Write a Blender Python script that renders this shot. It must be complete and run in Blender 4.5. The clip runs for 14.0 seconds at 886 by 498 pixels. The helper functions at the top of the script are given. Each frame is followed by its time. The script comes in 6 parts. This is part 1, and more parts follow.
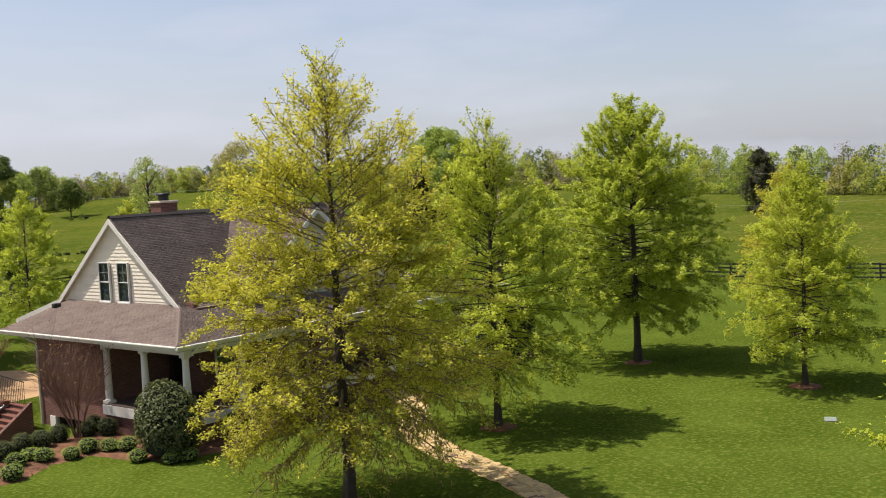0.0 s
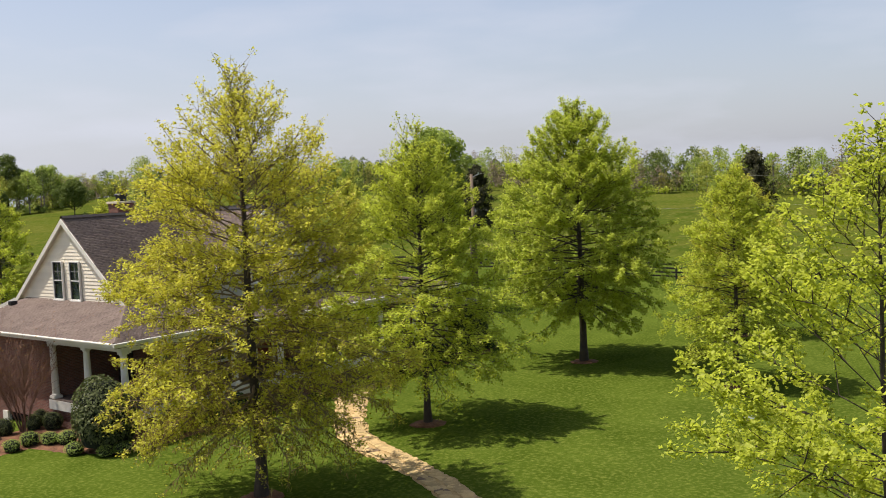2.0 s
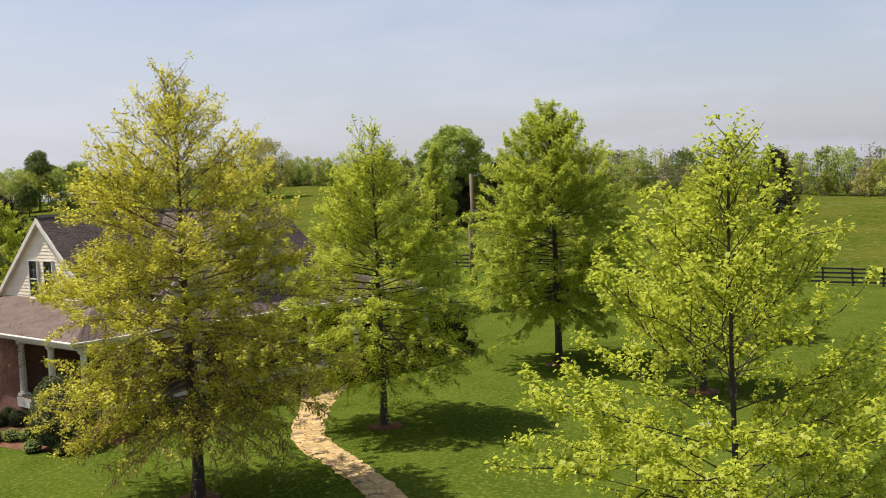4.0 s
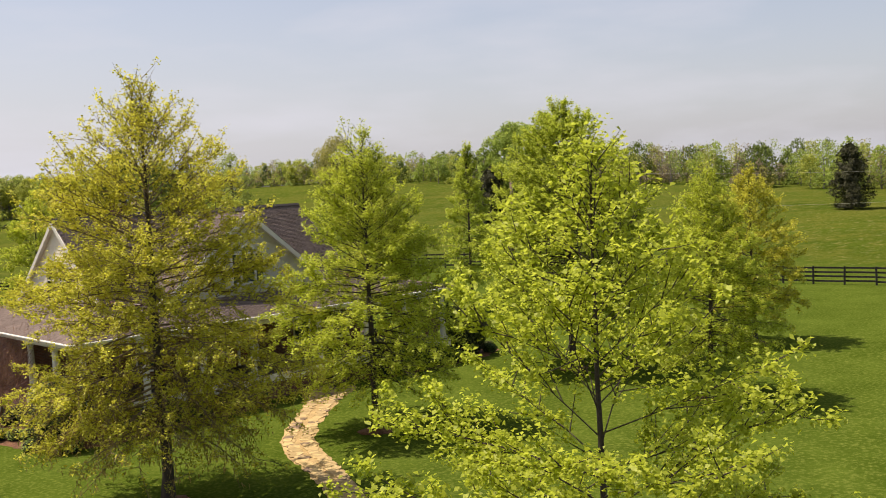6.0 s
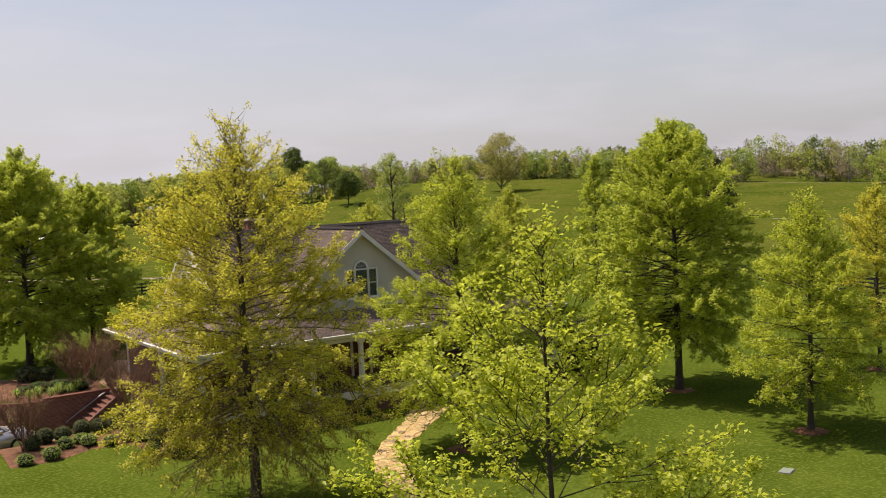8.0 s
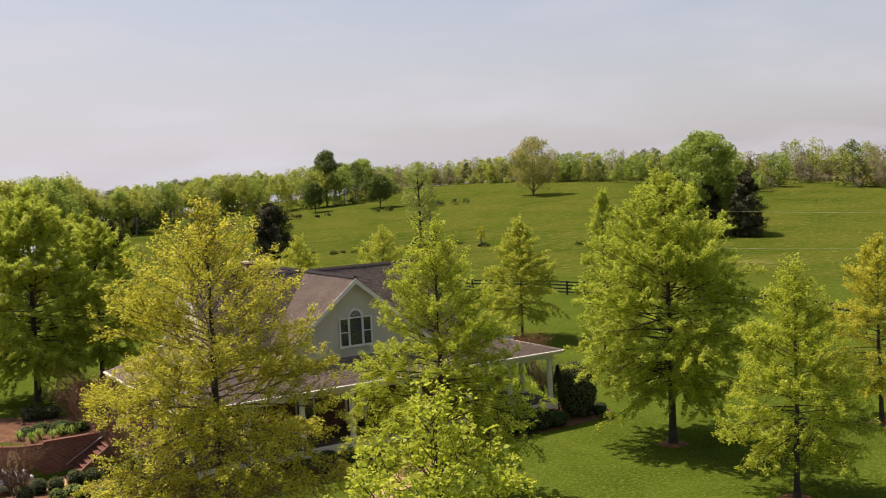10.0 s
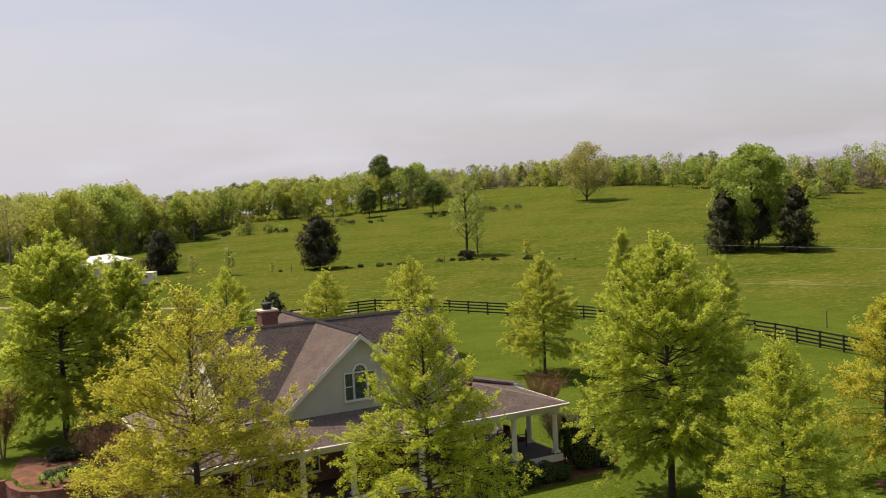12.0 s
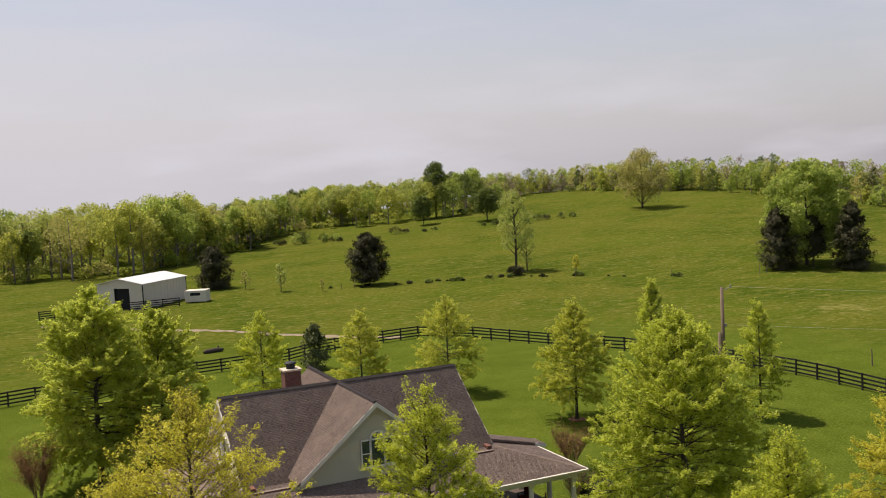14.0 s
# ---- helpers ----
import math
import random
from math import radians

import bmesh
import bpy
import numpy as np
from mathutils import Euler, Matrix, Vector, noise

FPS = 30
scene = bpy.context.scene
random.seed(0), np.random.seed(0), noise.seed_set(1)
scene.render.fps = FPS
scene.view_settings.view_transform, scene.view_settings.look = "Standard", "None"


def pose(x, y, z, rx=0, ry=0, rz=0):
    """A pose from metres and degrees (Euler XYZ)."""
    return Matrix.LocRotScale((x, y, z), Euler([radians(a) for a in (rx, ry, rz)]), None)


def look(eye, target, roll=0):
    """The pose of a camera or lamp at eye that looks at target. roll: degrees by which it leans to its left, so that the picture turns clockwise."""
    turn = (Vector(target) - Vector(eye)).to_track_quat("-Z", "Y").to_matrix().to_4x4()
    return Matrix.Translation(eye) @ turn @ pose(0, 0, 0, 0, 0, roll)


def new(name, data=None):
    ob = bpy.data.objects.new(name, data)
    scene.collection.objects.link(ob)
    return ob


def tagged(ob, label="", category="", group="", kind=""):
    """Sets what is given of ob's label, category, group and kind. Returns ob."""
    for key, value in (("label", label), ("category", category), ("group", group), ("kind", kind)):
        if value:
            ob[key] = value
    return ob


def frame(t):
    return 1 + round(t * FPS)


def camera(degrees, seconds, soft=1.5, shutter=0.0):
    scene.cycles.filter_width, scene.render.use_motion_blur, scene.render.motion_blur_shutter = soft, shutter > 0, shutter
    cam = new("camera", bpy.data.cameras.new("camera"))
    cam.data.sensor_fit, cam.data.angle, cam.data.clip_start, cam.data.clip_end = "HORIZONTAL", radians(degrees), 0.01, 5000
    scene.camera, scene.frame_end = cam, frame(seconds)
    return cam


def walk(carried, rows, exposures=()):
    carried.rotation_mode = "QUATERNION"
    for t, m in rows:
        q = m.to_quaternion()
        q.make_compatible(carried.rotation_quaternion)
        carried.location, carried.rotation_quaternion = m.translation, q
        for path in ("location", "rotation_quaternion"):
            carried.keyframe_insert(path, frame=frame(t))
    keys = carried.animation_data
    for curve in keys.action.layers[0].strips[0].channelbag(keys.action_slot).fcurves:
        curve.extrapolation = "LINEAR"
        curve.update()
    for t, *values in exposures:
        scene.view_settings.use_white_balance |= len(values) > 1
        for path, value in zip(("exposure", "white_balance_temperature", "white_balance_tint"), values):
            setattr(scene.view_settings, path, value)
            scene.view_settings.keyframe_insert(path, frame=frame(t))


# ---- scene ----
cam = camera(48.0, 14.0, soft=1.0)
PATH = [
    (0, (-26.122, -40.552, 10.045), (-24.566, -39.303, 9.915), -3.1),
    (0.5, (-25.793, -41.153, 10.044), (-24.249, -39.888, 9.915), -3.1),
    (1, (-25.449, -41.934, 10.024), (-23.918, -40.654, 9.896), -3.0),
    (1.5, (-25.192, -42.813, 10.013), (-23.651, -41.545, 9.884), -2.9),
    (2, (-24.911, -43.725, 10.013), (-23.37, -42.457, 9.883), -2.9),
    (2.5, (-24.559, -44.453, 10.056), (-23.022, -43.179, 9.925), -2.9),
    (3, (-24.25, -45.197, 10.074), (-22.722, -43.913, 9.941), -2.8),
    (3.2, (-24.057, -45.464, 10.059), (-22.53, -44.18, 9.927), -2.7),
    (5.3, (-20.778, -47.275, 10.166), (-19.37, -45.86, 10.033), -2.8),
    (5.5, (-20.581, -47.646, 10.158), (-19.181, -46.224, 10.026), -2.8),
    (6, (-19.913, -48.291, 10.169), (-18.532, -46.85, 10.036), -3.0),
    (6.5, (-19.395, -48.902, 10.252), (-18.067, -47.412, 10.12), -2.8),
    (7, (-18.814, -49.782, 10.537), (-17.602, -48.196, 10.407), -3.1),
    (7.5, (-18.398, -50.775, 10.927), (-17.243, -49.147, 10.798), -2.9),
    (8, (-18.009, -51.375, 11.459), (-16.899, -49.717, 11.327), -2.9),
    (10.5, (-15.231, -53.017, 14.916), (-14.222, -51.296, 14.777), -2.7),
    (11, (-14.657, -53.658, 15.639), (-13.699, -51.907, 15.502), -2.7),
    (11.5, (-13.955, -54.249, 16.424), (-13.021, -52.487, 16.283), -2.7),
    (12, (-13.184, -54.61, 17.365), (-12.251, -52.847, 17.22), -2.8),
    (12.5, (-12.518, -54.845, 18.24), (-11.594, -53.078, 18.094), -3.1),
    (13, (-11.873, -55.048, 19.255), (-10.955, -53.277, 19.106), -3.1),
    (13.5, (-11.274, -55.354, 20.137), (-10.394, -53.564, 19.988), -3.2),
    (14, (-10.728, -55.708, 21.174), (-9.908, -53.89, 21.025), -3.2),
]
walk(cam, [(t, look(eye, target, roll)) for t, eye, target, roll in PATH], [(0.0, 0.40, 6500, 14), (3.0, 0.40, 6500, 14), (5.5, 0.40, 6850, 16), (8.0, 0.29, 7050, 18), (11.5, 0.29, 7050, 18), (14.0, 0.23, 7050, 18)])

# ---- sky, sun ----
SUN_EL, SUN_AZ = 64.0, 124.0          # elevation; heading of the sun, counter-clockwise from +x
world = bpy.data.worlds.new("sky")
scene.world = world
world.use_nodes = True
wn, wl = world.node_tree.nodes, world.node_tree.links
wn.clear()
w_out = wn.new("ShaderNodeOutputWorld")
w_bg = wn.new("ShaderNodeBackground")
w_sky = wn.new("ShaderNodeTexSky")
w_sky.sky_type = "NISHITA"
w_sky.sun_disc = False
w_sky.sun_elevation = radians(SUN_EL)
w_sky.sun_rotation = radians(90.0 - SUN_AZ)
w_sky.air_density, w_sky.dust_density, w_sky.ozone_density = 1.0, 2.6, 1.6
w_bg.inputs["Strength"].default_value = 0.112
# thin cirrus streaks over the blue
w_co = wn.new("ShaderNodeTexCoord")
w_map = wn.new("ShaderNodeMapping")
w_map.inputs["Scale"].default_value = (1.6, 1.6, 7.0)
w_map.inputs["Rotation"].default_value = (0.0, radians(9), 0.0)
w_no = wn.new("ShaderNodeTexNoise")
w_no.inputs["Scale"].default_value = 2.6
w_no.inputs["Detail"].default_value = 6
w_rm = wn.new("ShaderNodeMapRange")
w_rm.inputs["From Min"].default_value, w_rm.inputs["From Max"].default_value = 0.47, 0.74
w_rm.inputs["To Min"].default_value, w_rm.inputs["To Max"].default_value = 0.0, 0.30
w_mix = wn.new("ShaderNodeMix")
w_mix.data_type = "RGBA"
w_mix.inputs["B"].default_value = (4.74, 5.02, 5.62, 1)
wl.new(w_co.outputs["Generated"], w_map.inputs["Vector"])
wl.new(w_map.outputs["Vector"], w_no.inputs["Vector"])
wl.new(w_no.outputs["Fac"], w_rm.inputs["Value"])
w_sep = wn.new("ShaderNodeSeparateXYZ")
w_hz = wn.new("ShaderNodeMapRange")
w_hz.inputs["From Min"].default_value, w_hz.inputs["From Max"].default_value = 0.02, 0.33
w_hz.inputs["To Min"].default_value, w_hz.inputs["To Max"].default_value = 0.88, 0.04
# the haze is thickest to the north, under the sun
w_side = wn.new("ShaderNodeMapRange")
w_side.inputs["From Min"].default_value, w_side.inputs["From Max"].default_value = 0.15, 1.0
w_side.inputs["To Min"].default_value, w_side.inputs["To Max"].default_value = 1.0, 0.58
w_mul = wn.new("ShaderNodeMath")
w_mul.operation = "MULTIPLY"
w_add = wn.new("ShaderNodeMath")
w_add.operation, w_add.use_clamp = "ADD", True
wl.new(w_co.outputs["Generated"], w_sep.inputs[0])
wl.new(w_sep.outputs["Z"], w_hz.inputs["Value"])
wl.new(w_sep.outputs["X"], w_side.inputs["Value"])
wl.new(w_hz.outputs["Result"], w_mul.inputs[0])
wl.new(w_side.outputs["Result"], w_mul.inputs[1])
wl.new(w_mul.outputs[0], w_add.inputs[0])
wl.new(w_rm.outputs["Result"], w_add.inputs[1])
wl.new(w_add.outputs[0], w_mix.inputs["Factor"])
wl.new(w_sky.outputs["Color"], w_mix.inputs["A"])
wl.new(w_mix.outputs["Result"], w_bg.inputs["Color"])
wl.new(w_bg.outputs["Background"], w_out.inputs["Surface"])

sun = new("sun", bpy.data.lights.new("sun", "SUN"))
sun.data.energy, sun.data.angle, sun.data.color = 4.6, radians(0.6), (1.0, 0.94, 0.83)
_a, _e = radians(SUN_AZ), radians(SUN_EL)
sun.matrix_world = look((math.cos(_a) * math.cos(_e) * 90, math.sin(_a) * math.cos(_e) * 90, math.sin(_e) * 90), (0, 0, 0))

# ---- materials ----
def material(name, base, rough=0.8, vary=0.25, scale=4.0, fine=40.0, bump=0.2, bump_scale=None, metal=0.0, island=0.0,
             second=None, spec=0.3, object_vary=0.0, coord="Object", dist=0.02):
    """A surface with two scales of colour variation and fine relief."""
    m = bpy.data.materials.new(name)
    m.use_nodes = True
    n, l = m.node_tree.nodes, m.node_tree.links
    p = n["Principled BSDF"]
    p.inputs["Roughness"].default_value = rough
    p.inputs["Metallic"].default_value = metal
    p.inputs["Specular IOR Level"].default_value = spec
    co = n.new("ShaderNodeTexCoord")
    big, small = n.new("ShaderNodeTexNoise"), n.new("ShaderNodeTexNoise")
    for t, s in ((big, scale), (small, fine)):
        t.inputs["Scale"].default_value = s
        t.inputs["Detail"].default_value = 4
        l.new(co.outputs[coord], t.inputs["Vector"])
    mix = n.new("ShaderNodeMix")
    mix.data_type = "RGBA"
    dark = [c * (1 - vary) for c in base]
    light = list(second) if second else [min(1, c * (1 + vary)) for c in base]
    mix.inputs["A"].default_value = (*dark, 1)
    mix.inputs["B"].default_value = (*light, 1)
    add = n.new("ShaderNodeMath")
    add.operation = "MULTIPLY_ADD"
    add.inputs[1].default_value = 0.45
    l.new(small.outputs["Fac"], add.inputs[0])
    half = n.new("ShaderNodeMath")
    half.operation = "MULTIPLY"
    half.inputs[1].default_value = 0.6
    l.new(big.outputs["Fac"], half.inputs[0])
    l.new(half.outputs[0], add.inputs[2])
    fac = add.outputs[0]
    if island or object_vary:
        src = n.new("ShaderNodeNewGeometry").outputs["Random Per Island"] if island else n.new("ShaderNodeObjectInfo").outputs["Random"]
        k = n.new("ShaderNodeMath")
        k.operation = "MULTIPLY_ADD"
        k.inputs[1].default_value = island or object_vary
        l.new(src, k.inputs[0])
        l.new(fac, k.inputs[2])
        s = n.new("ShaderNodeMath")
        s.operation = "SUBTRACT"
        s.inputs[1].default_value = (island or object_vary) / 2
        l.new(k.outputs[0], s.inputs[0])
        fac = s.outputs[0]
    ramp = n.new("ShaderNodeMapRange")
    ramp.inputs["From Min"].default_value, ramp.inputs["From Max"].default_value = 0.3, 0.75
    l.new(fac, ramp.inputs["Value"])
    l.new(ramp.outputs["Result"], mix.inputs["Factor"])
    l.new(mix.outputs["Result"], p.inputs["Base Color"])
    if bump:
        b = n.new("ShaderNodeBump")
        b.inputs["Strength"].default_value = bump
        b.inputs["Distance"].default_value = dist
        l.new(small.outputs["Fac"], b.inputs["Height"])
        l.new(b.outputs["Normal"], p.inputs["Normal"])
    return m


def leaf_material(name, dark, light, through_light=0.45, patch=0.35):
    """Leaves: colour varies leaf by leaf and over the crown, and light shines through."""
    m = bpy.data.materials.new(name)
    m.use_nodes = True
    n, l = m.node_tree.nodes, m.node_tree.links
    n.clear()
    out = n.new("ShaderNodeOutputMaterial")
    geo = n.new("ShaderNodeNewGeometry")
    co = n.new("ShaderNodeTexCoord")
    no = n.new("ShaderNodeTexNoise")
    no.inputs["Scale"].default_value = 0.5
    no.inputs["Detail"].default_value = 3
    l.new(co.outputs["Object"], no.inputs["Vector"])
    ma = n.new("ShaderNodeMath")
    ma.operation = "MULTIPLY_ADD"
    ma.inputs[1].default_value = 0.75
    l.new(geo.outputs["Random Per Island"], ma.inputs[0])
    mb = n.new("ShaderNodeMath")
    mb.operation = "MULTIPLY_ADD"
    mb.inputs[1].default_value, mb.inputs[2].default_value = patch * 2, -patch
    l.new(no.outputs["Fac"], mb.inputs[0])
    l.new(mb.outputs[0], ma.inputs[2])
    mix = n.new("ShaderNodeMix")
    mix.data_type = "RGBA"
    mix.inputs["A"].default_value = (*dark, 1)
    mix.inputs["B"].default_value = (*light, 1)
    l.new(ma.outputs[0], mix.inputs["Factor"])
    dif = n.new("ShaderNodeBsdfDiffuse")
    tra = n.new("ShaderNodeBsdfTranslucent")
    glo = n.new("ShaderNodeBsdfGlossy")
    glo.inputs["Roughness"].default_value = 0.5
    s1, s2 = n.new("ShaderNodeMixShader"), n.new("ShaderNodeMixShader")
    s1.inputs["Fac"].default_value = through_light
    s2.inputs["Fac"].default_value = 0.015
    for s in (dif, tra):
        l.new(mix.outputs["Result"], s.inputs["Color"])
    l.new(dif.outputs[0], s1.inputs[1])
    l.new(tra.outputs[0], s1.inputs[2])
    l.new(s1.outputs[0], s2.inputs[1])
    l.new(glo.outputs[0], s2.inputs[2])
    l.new(s2.outputs[0], out.inputs["Surface"])
    return m


def ground_material():
    """Mown lawn near the house, rougher pasture beyond, with straw-coloured patches and mowing stripes."""
    m = bpy.data.materials.new("grass_ground")
    m.use_nodes = True
    n, l = m.node_tree.nodes, m.node_tree.links
    p = n["Principled BSDF"]
    p.inputs["Roughness"].default_value = 0.9
    p.inputs["Specular IOR Level"].default_value = 0.0
    co = n.new("ShaderNodeTexCoord")

    def tex(s, d=5, stretch=None):
        t = n.new("ShaderNodeTexNoise")
        t.inputs["Scale"].default_value = s
        t.inputs["Detail"].default_value = d
        if stretch:
            mp = n.new("ShaderNodeMapping")
            mp.inputs["Scale"].default_value = stretch
            mp.inputs["Rotation"].default_value = (0, 0, radians(35))
            l.new(co.outputs["Object"], mp.inputs["Vector"])
            l.new(mp.outputs["Vector"], t.inputs["Vector"])
        else:
            l.new(co.outputs["Object"], t.inputs["Vector"])
        return t.outputs["Fac"]

    def mixc(f, a, b, lo, hi):
        r = n.new("ShaderNodeMapRange")
        r.inputs["From Min"].default_value, r.inputs["From Max"].default_value = lo, hi
        l.new(f, r.inputs["Value"])
        x = n.new("ShaderNodeMix")
        x.data_type = "RGBA"
        l.new(r.outputs["Result"], x.inputs["Factor"])
        for k, v in (("A", a), ("B", b)):
            if isinstance(v, tuple):
                x.inputs[k].default_value = (*v, 1)
            else:
                l.new(v, x.inputs[k])
        return x.outputs["Result"]
    lawn = mixc(tex(0.35), LAWN_DARK, LAWN_LIGHT, 0.35, 0.65)
    lawn = mixc(tex(2.2, 6), lawn, LAWN_DARK, 0.48, 0.80)
    lawn = mixc(tex(7.0, 8), lawn, LAWN_TIP, 0.47, 0.74)
    field = mixc(tex(0.03), FIELD_DARK, FIELD_LIGHT, 0.35, 0.65)
    field = mixc(tex(0.07, 8), field, FIELD_DRY, 0.47, 0.63)
    field = mixc(tex(0.22, 8, (1, 2.6, 1)), field, FIELD_DRY, 0.48, 0.63)
    field = mixc(tex(0.6, 8, (1, 2.2, 1)), field, FIELD_STRAW, 0.56, 0.76)
    field = mixc(tex(1.3, 8, (1, 1.8, 1)), field, FIELD_STRAW, 0.58, 0.74)
    field = mixc(tex(1.6, 8), field, FIELD_DARK, 0.50, 0.72)
    field = mixc(tex(4.5, 6), field, LAWN_TIP, 0.58, 0.80)
    # straw left where hay was fed, in a loose ring
    ring = n.new("ShaderNodeVectorMath")
    ring.operation = "DISTANCE"
    ring.inputs[1].default_value = (88.3, 38.7, 1.0)
    l.new(co.outputs["Object"], ring.inputs[0])
    wob = n.new("ShaderNodeMath")
    wob.operation = "MULTIPLY_ADD"
    wob.inputs[1].default_value = 16.0
    l.new(tex(0.45, 6), wob.inputs[0])
    l.new(ring.outputs["Value"], wob.inputs[2])
    straw = mixc(tex(1.1, 6), FIELD_DRY, FIELD_STRAW, 0.40, 0.60)
    field = mixc(wob.outputs[0], straw, field, 9.5, 12.5)
    # the lawn ends at the fence; distance from the house tells them apart
    sx = n.new("ShaderNodeVectorMath")
    sx.operation = "DISTANCE"
    sx.inputs[1].default_value = (18, 8, 0)
    l.new(co.outputs["Object"], sx.inputs[0])
    c = mixc(sx.outputs["Value"], lawn, field, 48, 66)
    l.new(c, p.inputs["Base Color"])
    b = n.new("ShaderNodeBump")
    b.inputs["Strength"].default_value = 0.6
    b.inputs["Distance"].default_value = 0.06
    l.new(tex(14.0, 8), b.inputs["Height"])
    l.new(b.outputs["Normal"], p.inputs["Normal"])
    return m


LAWN_DARK, LAWN_LIGHT, LAWN_TIP = (0.047, 0.073, 0.008), (0.071, 0.102, 0.013), (0.125, 0.150, 0.026)
FIELD_DRY = (0.088, 0.097, 0.015)
FIELD_DARK, FIELD_LIGHT, FIELD_STRAW = (0.040, 0.064, 0.007), (0.070, 0.094, 0.011), (0.165, 0.160, 0.048)
M_GROUND = ground_material()
M_BARK = material("bark", (0.055, 0.043, 0.033), 0.95, 0.4, 3, 30, 0.6)
M_LEAF_Y = leaf_material("leaf_yellow_green", (0.40, 0.375, 0.03), (0.77, 0.74, 0.105), 0.6, 0.25)
M_LEAF_G = leaf_material("leaf_spring_green", (0.33, 0.385, 0.035), (0.65, 0.71, 0.10), 0.6, 0.25)
M_LEAF_N = leaf_material("leaf_bright_green", (0.345, 0.395, 0.028), (0.68, 0.73, 0.095), 0.6, 0.25)
M_LEAF_U = leaf_material("leaf_fresh_green", (0.39, 0.445, 0.055), (0.66, 0.72, 0.12), 0.62, 0.25)
M_LEAF_O = leaf_material("leaf_gold_green", (0.38, 0.40, 0.04), (0.67, 0.70, 0.11), 0.6, 0.25)
M_LEAF_F = leaf_material("leaf_forest", (0.23, 0.30, 0.05), (0.48, 0.57, 0.12), 0.6, 0.6)
M_LEAF_D = leaf_material("needles_dark", (0.036, 0.038, 0.015), (0.070, 0.068, 0.028), 0.2)
M_LEAF_B = leaf_material("leaf_boxwood", (0.048, 0.064, 0.018), (0.17, 0.19, 0.07), 0.25)
M_LEAF_L = leaf_material("leaf_low_shrub", (0.045, 0.085, 0.020), (0.12, 0.17, 0.05), 0.25)
M_TWIG_O = material("tan_oak_twigs", (0.17, 0.125, 0.07), 0.95, 0.35, 3, 30, 0.3)
M_TASSEL = leaf_material("tan_catkins", (0.22, 0.155, 0.05), (0.42, 0.32, 0.11), 0.5, 0.2)
M_TWIG_R = material("bare_twigs_red", (0.20, 0.11, 0.075), 0.9, 0.3, 3, 30, 0.2)


# ---- mesh helpers ----
def np_mesh(name, verts, faces, mat=None, smooth=False):
    """A mesh from arrays: faces all have the same number of corners."""
    verts, faces = np.asarray(verts, np.float32), np.asarray(faces, np.int32)
    me = bpy.data.meshes.new(name)
    k = faces.shape[1]
    me.vertices.add(len(verts))
    me.vertices.foreach_set("co", verts.ravel())
    me.loops.add(faces.size)
    me.loops.foreach_set("vertex_index", faces.ravel())
    me.polygons.add(len(faces))
    me.polygons.foreach_set("loop_start", np.arange(0, faces.size, k, dtype=np.int32))
    if smooth:
        me.polygons.foreach_set("use_smooth", np.ones(len(faces), bool))
    me.update(calc_edges=True)
    if mat:
        me.materials.append(mat)
    return me


def bm_mesh(name, bm, mat=None, smooth=False):
    me = bpy.data.meshes.new(name)
    bmesh.ops.recalc_face_normals(bm, faces=bm.faces)
    for f in bm.faces:
        f.smooth = smooth
    bm.to_mesh(me)
    bm.free()
    if mat:
        me.materials.append(mat)
    return me


def part(name, data, mat, parent, label="", smooth=False):
    """Links a bmesh or a mesh as one object under a thing or a part."""
    if isinstance(data, bmesh.types.BMesh):
        data = bm_mesh(name, data, mat, smooth)
    ob = new(name, data)
    ob.parent = parent
    if label:
        ob["label"] = label
    return ob


def box(bm, x0, y0, z0, x1, y1, z1, bevel=0.0):
    r = bmesh.ops.create_cube(bm, size=1)
    bmesh.ops.scale(bm, vec=(x1 - x0, y1 - y0, z1 - z0), verts=r["verts"])
    bmesh.ops.translate(bm, vec=((x0 + x1) / 2, (y0 + y1) / 2, (z0 + z1) / 2), verts=r["verts"])
    if bevel:
        es = list({e for v in r["verts"] for e in v.link_edges})
        bmesh.ops.bevel(bm, geom=es, offset=bevel, segments=1, affect="EDGES")
    return bm


def boxes(*rows, bevel=0.0):
    bm = bmesh.new()
    for r in rows:
        box(bm, *r, bevel=bevel)
    return bm


def prism(bm, pts, offset):
    """A flat outline pushed along offset into a solid."""
    a = [bm.verts.new(Vector(p)) for p in pts]
    b = [bm.verts.new(Vector(p) + Vector(offset)) for p in pts]
    bm.faces.new(a)
    bm.faces.new(b[::-1])
    for i in range(len(a)):
        j = (i + 1) % len(a)
        bm.faces.new((a[j], a[i], b[i], b[j]))
    return bm


def lathe(bm, profile, at=(0, 0, 0), n=16):
    """A turned body from (radius, height) rows."""
    rings = []
    for r, z in profile:
        rings.append([bm.verts.new((at[0] + r * math.cos(2 * math.pi * i / n), at[1] + r * math.sin(2 * math.pi * i / n), at[2] + z)) for i in range(n)])
    for a, b in zip(rings, rings[1:]):
        for i in range(n):
            bm.faces.new((a[i], a[(i + 1) % n], b[(i + 1) % n], b[i]))
    bm.faces.new(rings[0][::-1])
    bm.faces.new(rings[-1])
    return bm


